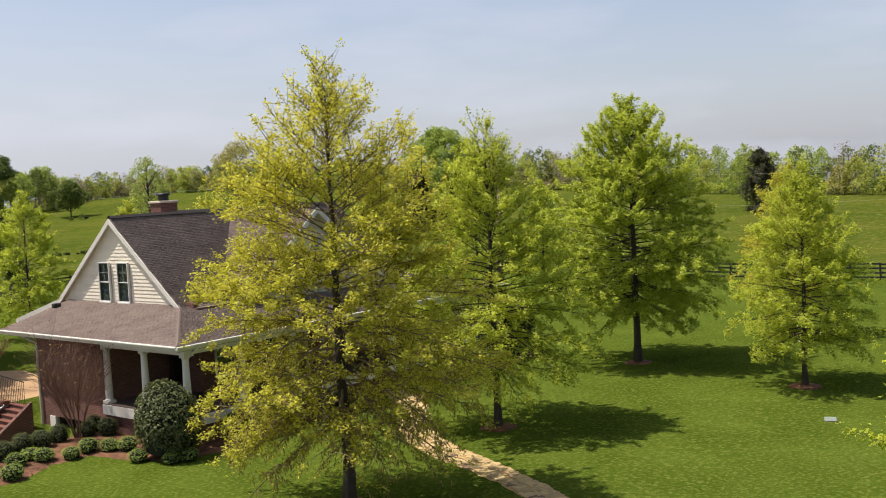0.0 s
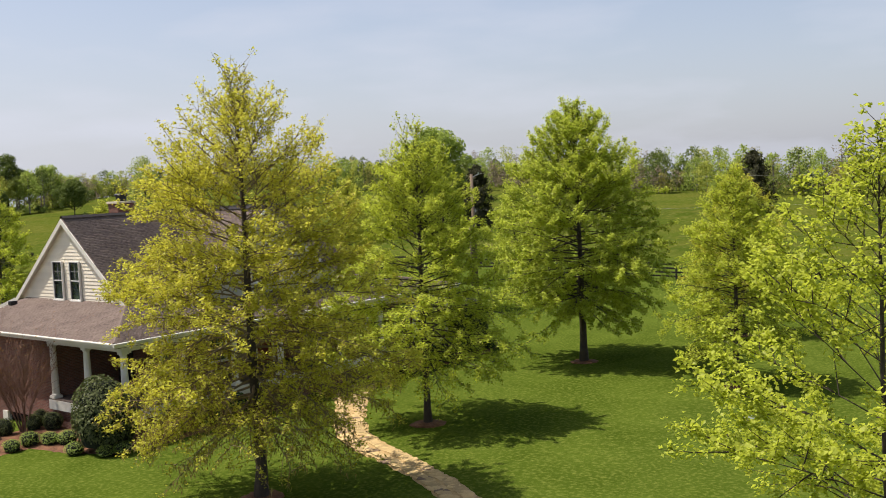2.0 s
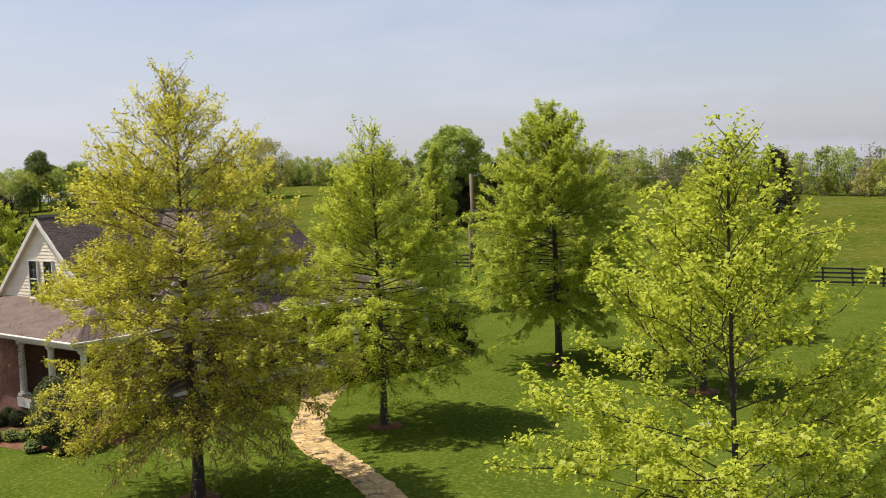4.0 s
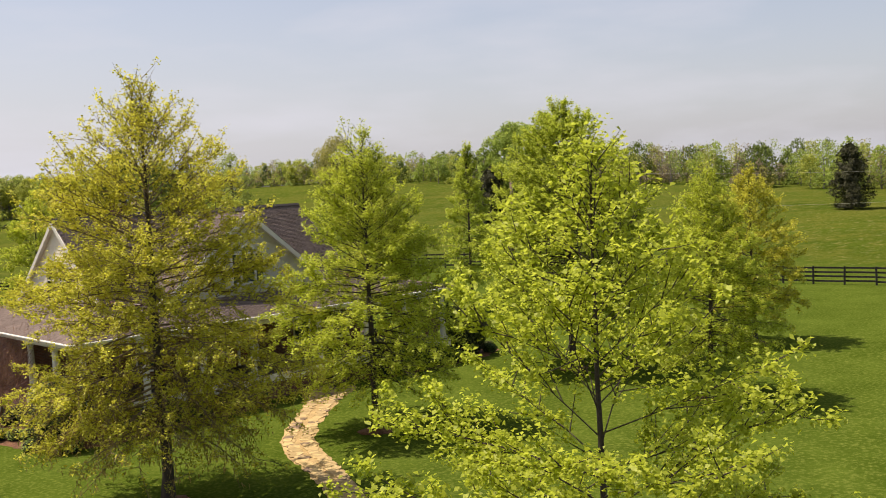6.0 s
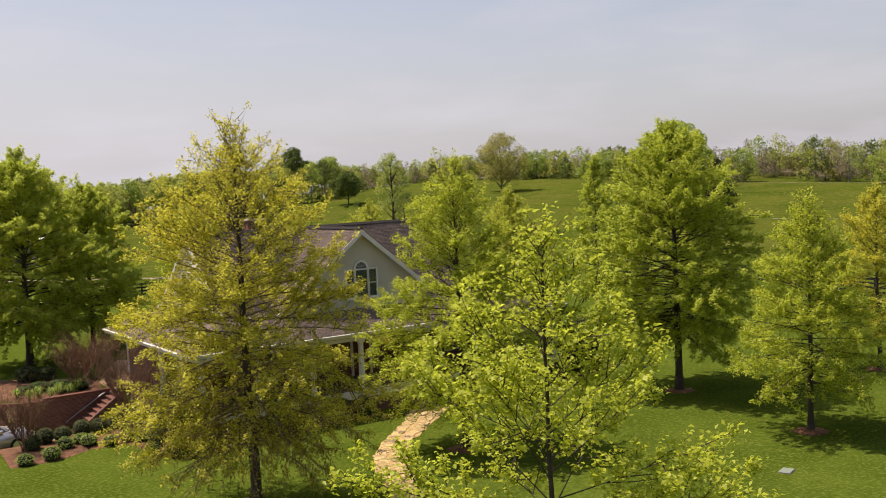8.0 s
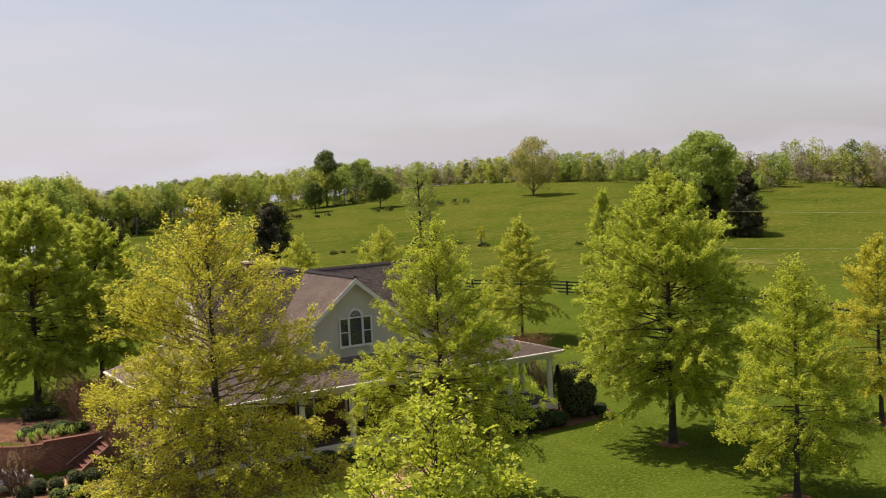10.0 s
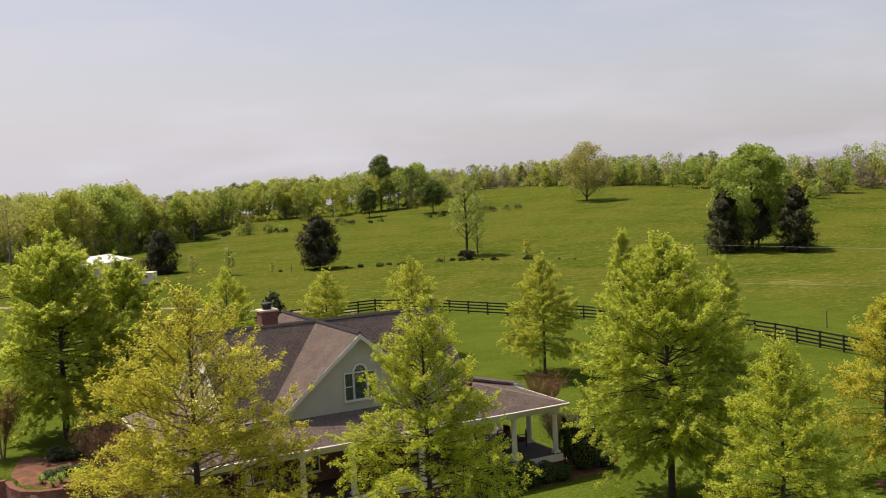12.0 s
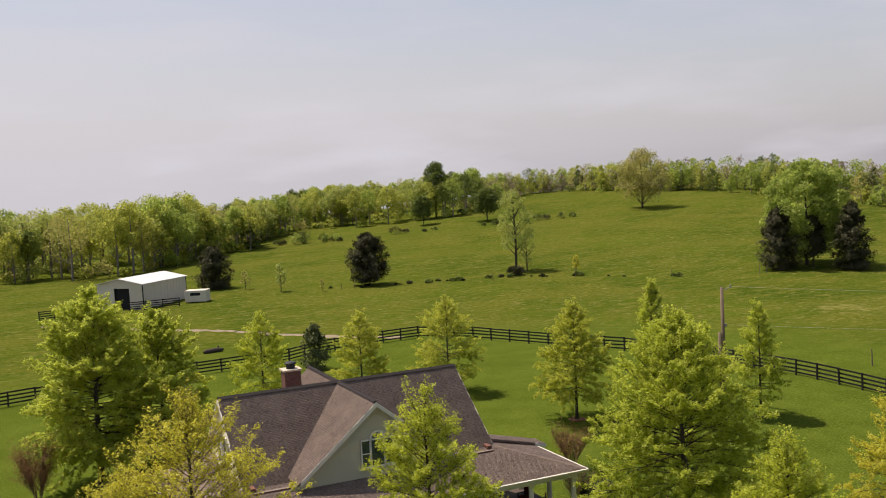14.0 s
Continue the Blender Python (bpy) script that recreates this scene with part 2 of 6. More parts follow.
def bar(bm, a, b, r, n=6, r2=None):
    """A round bar from a to b."""
    a, b = Vector(a), Vector(b)
    q = (b - a).to_track_quat("Z", "Y")
    ring = []
    for p, rr in ((a, r), (b, r if r2 is None else r2)):
        ring.append([bm.verts.new(p + q @ Vector((rr * math.cos(2 * math.pi * i / n), rr * math.sin(2 * math.pi * i / n), 0))) for i in range(n)])
    for i in range(n):
        bm.faces.new((ring[0][i], ring[0][(i + 1) % n], ring[1][(i + 1) % n], ring[1][i]))
    bm.faces.new(ring[0][::-1])
    bm.faces.new(ring[1])
    return bm


def thing(name, at=(0, 0, 0), turn=0.0, label="", category="", group="", kind=""):
    ob = new(name)
    ob.empty_display_size = 0.2
    ob.matrix_basis = pose(*at, 0, 0, turn)
    return tagged(ob, label, category, group, kind)


# ---- ground ----
def step(v, a, b):
    t = np.clip((v - a) / (b - a), 0, 1)
    return t * t * (3 - 2 * t)


def ground_z(x, y):
    """Height of the land: lawn, a rise behind the house, the long pasture hill, and the sunk drive beside the house."""
    x, y = np.asarray(x, float), np.asarray(y, float)
    d = np.hypot(x - 10, y)
    z = 0.4 + 0.9 * step(y, -8, 14) - 0.5 * step(d, 40, 110)
    z = z + 12 * np.exp(-0.5 * (((x - 235) / 100) ** 2 + ((y - 260) / 120) ** 2)) * step(d, 50, 150)
    z = z - 0.25 * step(-y, 20, 40)
    z = z + 0.12 * np.sin(x * 0.11 + 1) * np.sin(y * 0.09) * step(d, 25, 60)
    z = z + 0.8 * np.sin(x * 0.013) * np.sin(y * 0.017 + 2) * step(d, 110, 260)
    # beyond the woods the land falls away
    z = z - 0.032 * np.maximum(0, d - 440) * step(d, 440, 700)
    # the sunk court beside the house, below the curved brick wall
    edge = 3.55 + 3.9 * step(-x, 8.5, 9.8)
    floor_z = -0.95 + 0.6 * step(x, -7.5, -3.2)
    court = step(-x, 0.5, 4.5) * step(y, -3.8, 0.3) * (1 - step(y, edge + 0.08, edge + 0.40)) * (1 - step(-x, 26, 40))
    z = z + (floor_z - z) * court
    return z


def gz(x, y):
    return float(ground_z(x, y))


def build_ground():
    n = 232
    s = np.linspace(-1, 1, n)
    k = 7.4
    axis = np.sinh(s * k) / math.sinh(k) * 3600
    gx, gy = np.meshgrid(axis - 3, axis + 1, indexing="ij")
    v = np.stack([gx, gy, ground_z(gx, gy)], -1).reshape(-1, 3)
    i = np.arange(n * n).reshape(n, n)
    f = np.stack([i[:-1, :-1], i[1:, :-1], i[1:, 1:], i[:-1, 1:]], -1).reshape(-1, 4)
    tagged(new("ground", np_mesh("ground", v, f, M_GROUND, True)), "mown green lawn running into rolling pasture hills", "ground", kind="structure")


build_ground()


# ---- trees ----
def tubes(lines, sides=5):
    """Tapered tubes along polylines: each line is (points (n,3), radii (n))."""
    V, F, base = [], [], 0
    ang = np.arange(sides) * 2 * np.pi / sides
    for pts, rad in lines:
        pts = np.asarray(pts, float)
        n = len(pts)
        tan = np.gradient(pts, axis=0)
        tan /= np.linalg.norm(tan, axis=1)[:, None] + 1e-9
        ref = np.where(np.abs(tan[:, 2:3]) > 0.9, np.array([[1.0, 0, 0]]), np.array([[0, 0, 1.0]]))
        u = np.cross(tan, ref)
        u /= np.linalg.norm(u, axis=1)[:, None] + 1e-9
        w = np.cross(tan, u)
        ring = pts[:, None] + np.asarray(rad)[:, None, None] * (np.cos(ang)[None, :, None] * u[:, None] + np.sin(ang)[None, :, None] * w[:, None])
        V.append(ring.reshape(-1, 3))
        i = base + np.arange(n * sides).reshape(n, sides)
        j = np.roll(i, -1, 1)
        F.append(np.stack([i[:-1], j[:-1], j[1:], i[1:]], -1).reshape(-1, 4))
        base += n * sides
    return np.concatenate(V), np.concatenate(F)


def leaf_quads(rng, centres, size, spread=0.5, flat=0.8, normal_from=None):
    """Small bent leaves round the given centres: two triangles each, as one quad folded along its midrib."""
    n = len(centres)
    nor = rng.normal(size=(n, 3))
    nor[:, 2] = np.abs(nor[:, 2]) + flat
    if normal_from is not None:
        nor = nor * 0.7 + normal_from
    nor /= np.linalg.norm(nor, axis=1)[:, None]
    a = np.cross(nor, rng.normal(size=(n, 3)))
    a /= np.linalg.norm(a, axis=1)[:, None]
    b = np.cross(nor, a)
    s = size * (0.6 + 0.8 * rng.random(n))[:, None]
    w = s * (0.45 + 0.25 * rng.random(n))[:, None]
    fold = nor * s * 0.18
    v = np.stack([centres - a * s * 0.5, centres + b * w * 0.6 + fold, centres + a * s * 0.5, centres - b * w * 0.6 + fold], 1)
    return v.reshape(-1, 3), np.arange(4 * n).reshape(n, 4)


def leaf_tris(rng, centres, size, normal_from):
    """One three-cornered leaf tuft at each centre, for trees far off."""
    n = len(centres)
    nor = rng.normal(size=(n, 3)) * 0.8 + normal_from
    nor[:, 2] += 0.5
    nor /= np.linalg.norm(nor, axis=1)[:, None]
    a = np.cross(nor, rng.normal(size=(n, 3)))
    a /= np.linalg.norm(a, axis=1)[:, None]
    b = np.cross(nor, a)
    s = size * (0.55 + 0.8 * rng.random(n))[:, None]
    v = np.stack([centres - a * s * 0.55 - b * s * 0.35, centres + a * s * 0.55 - b * s * 0.3, centres + b * s * 0.65], 1)
    return v.reshape(-1, 3), np.arange(3 * n).reshape(n, 3)


def leaf_small(rng, centres, size):
    """Small pointed leaves, one triangle each, mostly facing up."""
    n = len(centres)
    nor = rng.normal(size=(n, 3))
    nor[:, 2] = np.abs(nor[:, 2]) + 0.8
    nor /= np.linalg.norm(nor, axis=1)[:, None]
    a = np.cross(nor, rng.normal(size=(n, 3)))
    a /= np.linalg.norm(a, axis=1)[:, None]
    b = np.cross(nor, a)
    s = size * (0.65 + 0.8 * rng.random(n))[:, None]
    w = s * (0.28 + 0.12 * rng.random(n))[:, None]
    v = np.stack([centres + a * s * 0.55, centres - a * s * 0.4 + b * w, centres - a * s * 0.4 - b * w], 1)
    return v.reshape(-1, 3), np.arange(3 * n).reshape(n, 3)


def oak(seed, height, radius, base=0.16, leaves=60, leaf=0.11, branches=70, trunk=0.17, low=-16, top=52, droop=0.10,
        widest=0.36, lean=(0, 0), twigs=8, bare_low=0.25, up=0.5, tail=0.45, taper=0.8, scatter=0.075, round_=1.5, thin_from=0.55, spires=5):
    """Woody lines and leaf places of a young oak with a straight leader: low limbs hang, high ones rise, and the crown thins out to bare shoots at the top."""
    rng = np.random.default_rng(seed)
    H = height
    ts = np.linspace(0, 1, 14)
    wob = rng.normal(scale=0.05, size=(14, 2)).cumsum(0) * 0.35
    lead = np.stack([wob[:, 0] + lean[0] * ts, wob[:, 1] + lean[1] * ts, ts * H * 0.96], 1)
    lead[0, :2] = 0
    lr = trunk * (1 - ts) ** 0.85 + 0.010
    lr[0] *= 1.35
    limbs, twig_lines, pts, tassels = [], [], [], []
    wd = (widest - base) / (1 - base)

    def outline(z):
        """Half width of the crown, as a share of the widest, at a share z of the height."""
        g = (z - base) / (1 - base)
        if g < wd:
            return 0.66 + 0.34 * math.sin(max(0.0, g / max(wd, 0.05)) * math.pi / 2)
        return max(0.03, 1 - min(1, (g - wd) / (1 - wd)) ** round_) ** taper

    for i in range(branches + spires):
        spire = i >= branches
        f = 0.80 + 0.14 * rng.random() if spire else base + (0.90 - base) * (i + rng.random() * 0.8) / branches
        h = f * H
        az = i * 2.39996 + rng.normal() * 0.35
        g = (f - base) / (1 - base)
        el = math.radians(80 + rng.normal() * 5 if spire else low + (top - low) * min(1, g * 1.12) ** 0.9 + rng.normal() * 9)
        # the limb reaches as far as the crown's outline at the height of its tip
        vary, L = 0.82 + 0.32 * rng.random(), 0.5 * radius
        for _ in range(5):
            tip = min(0.995, f + L * math.sin(el) / H)
            L = 0.5 * L + 0.5 * radius * outline(tip) * vary / max(0.34, math.cos(el))
        if spire:
            L = (H - h) * (0.85 + 0.3 * rng.random())
        elif h + L * math.sin(el) > H * 0.97:
            L = max(0.3, (H * (0.90 + 0.08 * rng.random()) - h) / math.sin(el))
        gt = min(1.0, (f + max(0.0, 0.6 * L * math.sin(el)) / H - base) / (1 - base))
        p0 = np.array([np.interp(f, ts, lead[:, 0]), np.interp(f, ts, lead[:, 1]), h])
        n = 7
        s = np.linspace(0, 1, n)
        d = np.array([math.cos(az), math.sin(az), 0])
        side = np.array([-d[1], d[0], 0])
        sag = (-droop if g < 0.5 else up * 0.06) * s ** 2 * L
        line = p0 + np.outer(s * L * math.cos(el), d) + np.outer(s * L * math.sin(el) + sag, [0, 0, 1]) + np.outer(np.cumsum(rng.normal(size=n)) * 0.025 * L * s, side)
        r0 = max(0.011, min(0.30 * np.interp(f, ts, lr), 0.014 * L + 0.006))
        limbs.append((line, r0 * (1 - 0.85 * s)))
        k = max(3, int(twigs * (0.5 + 0.6 * L / radius)))
        for j in range(k):
            u = 0.22 + 0.78 * (j + rng.random()) / k
            q0 = np.array([np.interp(u, s, line[:, c]) for c in range(3)])
            sg = 1 if j % 2 else -1
            tl = (0.20 + 0.22 * rng.random()) * min(L, radius) * (1.15 - 0.6 * u) + 0.22
            lift = 0.42 if gt > 0.6 else 0.14 if g > 0.3 else -0.10
            dirn = d * math.cos(el) * 0.75 + side * sg * (0.5 + 0.5 * rng.random()) + np.array([0, 0, math.sin(el) * 0.6 + rng.normal() * 0.42 + lift])
            dirn /= np.linalg.norm(dirn)
            if gt > 0.7:
                tl = min(tl, 0.4 + 0.7 * rng.random())
            st = np.linspace(0, 1, 3)
            tw = q0 + np.outer(st * tl, dirn) + np.outer(st ** 2 * tl * (-0.22 if g < 0.3 else 0.10), [0, 0, 1])
            twig_lines.append((tw, 0.006 * (1.3 - st) * (1 + L / 4)))
            dens = 0.66 * leaves * (0.35 + tl) * (bare_low + (1 - bare_low) * min(1, g * 4.2)) * (0.35 + 0.65 * min(1, u * 1.6))
            thin = np.clip((gt - thin_from) / (0.9 - thin_from), 0, 1)
            m = rng.poisson(dens * (1 - (1 - tail) * thin))
            if m:
                # leaves sit in tufts along the twig
                tufts = rng.random(max(2, m // 8)) ** 0.6
                at_u = np.clip(tufts[rng.integers(0, len(tufts), m)] + rng.normal(size=m) * 0.04, 0, 1.08)
                pts.append(np.stack([np.interp(at_u, st, tw[:, a]) for a in range(3)], 1) + rng.normal(size=(m, 3)) * scatter)
            if g < 0.34:
                m = rng.poisson(15 * (0.3 + tl) * (1 - g / 0.34) ** 0.5)
                at_u = rng.random(m)
                tassels.append(np.stack([np.interp(at_u, st, tw[:, a]) for a in range(3)], 1) + rng.normal(size=(m, 3)) * 0.05 - np.array([0, 0, 0.05]))
    return [(lead, lr)], limbs, twig_lines, np.concatenate(pts), np.concatenate(tassels), rng


def hanging(rng, centres, size):
    """Slender hanging strips, one triangle each."""
    n = len(centres)
    a = rng.normal(size=(n, 3)) * np.array([0.35, 0.35, 0.1]) - np.array([0, 0, 1.0])
    b = rng.normal(size=(n, 3)) * np.array([1, 1, 0.2])
    b /= np.linalg.norm(b, axis=1)[:, None]
    s = size * (0.6 + 0.8 * rng.random(n))[:, None]
    v = np.stack([centres + b * s * 0.14, centres - b * s * 0.14, centres + a * s], 1)
    return v.reshape(-1, 3), np.arange(3 * n).reshape(n, 3)


def tree(name, at, label, mat, seed, turn=0.0, category="tree", group="", leaf=0.11, fine=True, wood=None, tassel=None, **kw):
    t = thing(name, (at[0], at[1], gz(at[0], at[1]) - 0.05), turn, label, category, group)
    trunk_lines, limbs, twig_lines, pts, low_pts, rng = oak(seed, leaf=leaf, **kw)
    v, f = tubes(trunk_lines, 10)
    part("trunk", np_mesh("trunk", v, f, M_BARK, True), None, t)
    v, f = tubes(limbs, 5)
    v2, f2 = tubes(twig_lines, 3)
    part("branch", np_mesh("branch", np.concatenate([v, v2]), np.concatenate([f, f2 + len(v)]), wood or M_BARK, True), None, t)
    v, f = leaf_small(rng, pts, leaf) if fine else leaf_quads(rng, pts, leaf)
    part("crown", np_mesh("crown", v, f, mat), None, t)
    if tassel:
        v, f = hanging(rng, low_pts, 0.13)
        part("catkin_tassel", np_mesh("catkin_tassel", v, f, tassel), None, t, "tan hanging catkins on the low limbs")["kind"] = "stuff"
    return t


# the oaks on the lawn
tree("oak_tree", (-4.9, -19.3), "tall young oak with sparse yellow-green spring leaves on the lawn", M_LEAF_Y, 3, height=13.25, radius=4.35, base=0.20,
     branches=132, leaves=86, twigs=15, leaf=0.092, trunk=0.19, low=-18, top=50, widest=0.36, droop=0.20, bare_low=0.09, tail=0.32, taper=0.62, round_=2.0, thin_from=0.5, spires=7, wood=M_TWIG_O, tassel=M_TASSEL)
tree("oak_tree", (5.1, -17.8), "young oak in fresh green leaf beside the stone path", M_LEAF_N, 5, height=11.9, radius=3.9, base=0.20,
     branches=125, leaves=125, leaf=0.09, trunk=0.14, widest=0.30, bare_low=0.5, taper=0.85, round_=1.5, low=-14, top=52, twigs=11, tail=0.3, spires=5)
tree("oak_tree", (19.3, -16.5), "broad dense green oak shading the lawn", M_LEAF_G, 7, height=13.3, radius=4.55, base=0.23,
     branches=165, leaves=150, leaf=0.105, trunk=0.19, widest=0.36, top=54, bare_low=0.8, taper=0.72, round_=1.9, tail=0.55, twigs=10, thin_from=0.6, spires=8)
tree("oak_tree", (17.2, -25.7), "smaller green oak standing alone on the lawn", M_LEAF_N, 11, height=9.7, radius=3.0, base=0.21,
     branches=110, leaves=115, leaf=0.09, trunk=0.12, widest=0.32, bare_low=0.7, taper=0.85, round_=1.5, low=-16, top=50, twigs=10, tail=0.4)
tree("oak_tree", (-7.8, -38.9), "slender oak in bright new leaf before the path", M_LEAF_N, 14, height=10.5, radius=4.3, base=0.13,
     branches=62, leaves=135, leaf=0.092, trunk=0.075, widest=0.30, top=50, bare_low=0.7, twigs=11, taper=0.85, round_=1.35, low=-6, droop=0.05, fine=False, scatter=0.075, tail=0.35, thin_from=0.45, spires=4)
tree("oak_tree", (30.2, -20.6), "yellow-green oak at the lawn's far edge", M_LEAF_Y, 17, height=9.6, radius=3.0, base=0.2,
     branches=86, leaves=105, leaf=0.10, trunk=0.12, bare_low=0.7, twigs=9)
tree("oak_tree", (-5.3, 14.9), "large green oak above the brick retaining wall", M_LEAF_U, 19, height=13.3, radius=4.5, base=0.17,
     branches=155, leaves=150, leaf=0.125, trunk=0.22, bare_low=0.85, twigs=10, round_=1.9, taper=0.65, top=52, tail=0.75, thin_from=0.7)
tree("oak_tree", (-0.6, 18.0), "green oak on the bank behind the house", M_LEAF_U, 23, height=11.2, radius=3.5, base=0.17,
     branches=115, leaves=145, leaf=0.125, trunk=0.16, bare_low=0.85, twigs=10, round_=1.9, taper=0.65, top=52, tail=0.75, thin_from=0.7)
tree("oak_tree", (30.2, 11.0), "gold-green oak on the back lawn", M_LEAF_O, 29, height=9.2, radius=3.2, base=0.22,
     branches=96, leaves=140, leaf=0.105, trunk=0.12, top=50, bare_low=0.8, widest=0.34, low=-14, taper=0.85, round_=1.5, tail=0.5)
tree("oak_tree", (31.6, 2.7), "tall narrow green tree on the back lawn", M_LEAF_G, 31, height=11.8, radius=1.8, base=0.2,
     branches=84, leaves=90, leaf=0.115, trunk=0.11, top=70, bare_low=0.8)
tree("oak_tree", (42.8, 4.2), "narrow green tree on the back lawn near the pole", M_LEAF_G, 33, height=8.8, radius=1.9, base=0.2,
     branches=70, leaves=80, leaf=0.115, trunk=0.10, top=66, bare_low=0.8)


# ---- the house ----
M_SHINGLE = material("roof_shingle", (0.203, 0.156, 0.130), 0.95, 0.24, 1.2, 45, 0.5, island=0.22, spec=0.15)
M_SHINGLE_D = material("roof_shingle_dark", (0.172, 0.131, 0.111), 0.95, 0.24, 1.2, 45, 0.5, island=0.36, spec=0.15)
M_RIDGE = material("ridge_cap", (0.026, 0.022, 0.022), 0.95, 0.3, 2, 50, 0.4)
M_TRIM = material("white_trim_paint", (0.65, 0.62, 0.545), 0.55, 0.06, 2, 20, 0.05)
M_SIDING = material("cream_siding", (0.71, 0.645, 0.515), 0.6, 0.08, 1.5, 25, 0.08, object_vary=0.3)
M_STUCCO = material("sage_stucco", (0.50, 0.48, 0.38), 0.85, 0.10, 1.0, 60, 0.2)
M_GLASS_FRAME = material("white_sash_paint", (0.68, 0.66, 0.61), 0.5, 0.05, 3, 20, 0.04)
M_DOOR = material("dark_red_door", (0.13, 0.022, 0.018), 0.45, 0.2, 2, 30, 0.05)
M_DOOR_D = material("dark_brown_door", (0.035, 0.022, 0.016), 0.5, 0.2, 2, 30, 0.05)
# grey backing behind the glass, painting the sky reflected in the panes
M_PANE_BACK = material("painted_pane_reflection", (0.16, 0.165, 0.165), 0.8, 0.15, 2, 20, 0.05)
M_SASH_D = material("dark_sash_paint", (0.055, 0.052, 0.050), 0.5, 0.1, 3, 20, 0.04)
M_MUNTIN = material("grey_muntin_paint", (0.30, 0.29, 0.28), 0.5, 0.1, 3, 20, 0.04)
# near-black colour that paints the darkness of unlit interiors
M_DARK = material("painted_interior_dark", (0.012, 0.012, 0.014), 0.8, 0.2, 2, 10, 0)
M_CEIL = material("stained_ceiling_boards", (0.16, 0.11, 0.075), 0.7, 0.2, 2, 30, 0.1)
M_CONCRETE = material("porch_concrete", (0.085, 0.062, 0.050), 0.85, 0.15, 1.5, 40, 0.15)
M_TAN = material("tan_paving", (0.42, 0.27, 0.145), 0.9, 0.18, 0.8, 30, 0.2)
M_CAP = material("pale_stone_cap", (0.55, 0.47, 0.36), 0.8, 0.15, 3, 30, 0.15)
M_IRON = material("black_iron", (0.02, 0.02, 0.021), 0.5, 0.2, 5, 40, 0.1)
M_MULCH = material("red_brown_mulch", (0.150, 0.070, 0.036), 0.95, 0.65, 2.2, 14, 1.0, dist=0.05)


def brick_material():
    m = bpy.data.materials.new("red_brick")
    m.use_nodes = True
    n, l = m.node_tree.nodes, m.node_tree.links
    p = n["Principled BSDF"]
    p.inputs["Roughness"].default_value = 0.9
    co, geo = n.new("ShaderNodeTexCoord"), n.new("ShaderNodeNewGeometry")
    sep, nsep = n.new("ShaderNodeSeparateXYZ"), n.new("ShaderNodeSeparateXYZ")
    l.new(co.outputs["Object"], sep.inputs[0])
    l.new(geo.outputs["True Normal"], nsep.inputs[0])
    ax = n.new("ShaderNodeMath")
    ax.operation = "ABSOLUTE"
    l.new(nsep.outputs["X"], ax.inputs[0])
    gt = n.new("ShaderNodeMath")
    gt.operation = "GREATER_THAN"
    gt.inputs[1].default_value = 0.6
    l.new(ax.outputs[0], gt.inputs[0])
    mu = n.new("ShaderNodeMix")
    l.new(gt.outputs[0], mu.inputs["Factor"])
    l.new(sep.outputs["X"], mu.inputs["A"])
    l.new(sep.outputs["Y"], mu.inputs["B"])
    cm = n.new("ShaderNodeCombineXYZ")
    l.new(mu.outputs["Result"], cm.inputs["X"])
    l.new(sep.outputs["Z"], cm.inputs["Y"])
    br = n.new("ShaderNodeTexBrick")
    br.inputs["Scale"].default_value = 1.0
    br.inputs["Brick Width"].default_value, br.inputs["Row Height"].default_value = 0.205, 0.068
    br.inputs["Mortar Size"].default_value = 0.006
    br.inputs["Color1"].default_value = (0.175, 0.066, 0.042, 1)
    br.inputs["Color2"].default_value = (0.100, 0.038, 0.028, 1)
    br.inputs["Mortar"].default_value = (0.17, 0.135, 0.11, 1)
    l.new(cm.outputs[0], br.inputs["Vector"])
    no = n.new("ShaderNodeTexNoise")
    no.inputs["Scale"].default_value = 1.3
    no.inputs["Detail"].default_value = 5
    l.new(co.outputs["Object"], no.inputs["Vector"])
    hs = n.new("ShaderNodeHueSaturation")
    mr = n.new("ShaderNodeMapRange")
    mr.inputs["To Min"].default_value, mr.inputs["To Max"].default_value = 0.65, 1.35
    l.new(no.outputs["Fac"], mr.inputs["Value"])
    l.new(mr.outputs["Result"], hs.inputs["Value"])
    l.new(br.outputs["Color"], hs.inputs["Color"])
    l.new(hs.outputs["Color"], p.inputs["Base Color"])
    b = n.new("ShaderNodeBump")
    b.inputs["Strength"].default_value, b.inputs["Distance"].default_value = 0.5, 0.01
    b.invert = True
    l.new(br.outputs["Fac"], b.inputs["Height"])
    l.new(b.outputs["Normal"], p.inputs["Normal"])
    return m


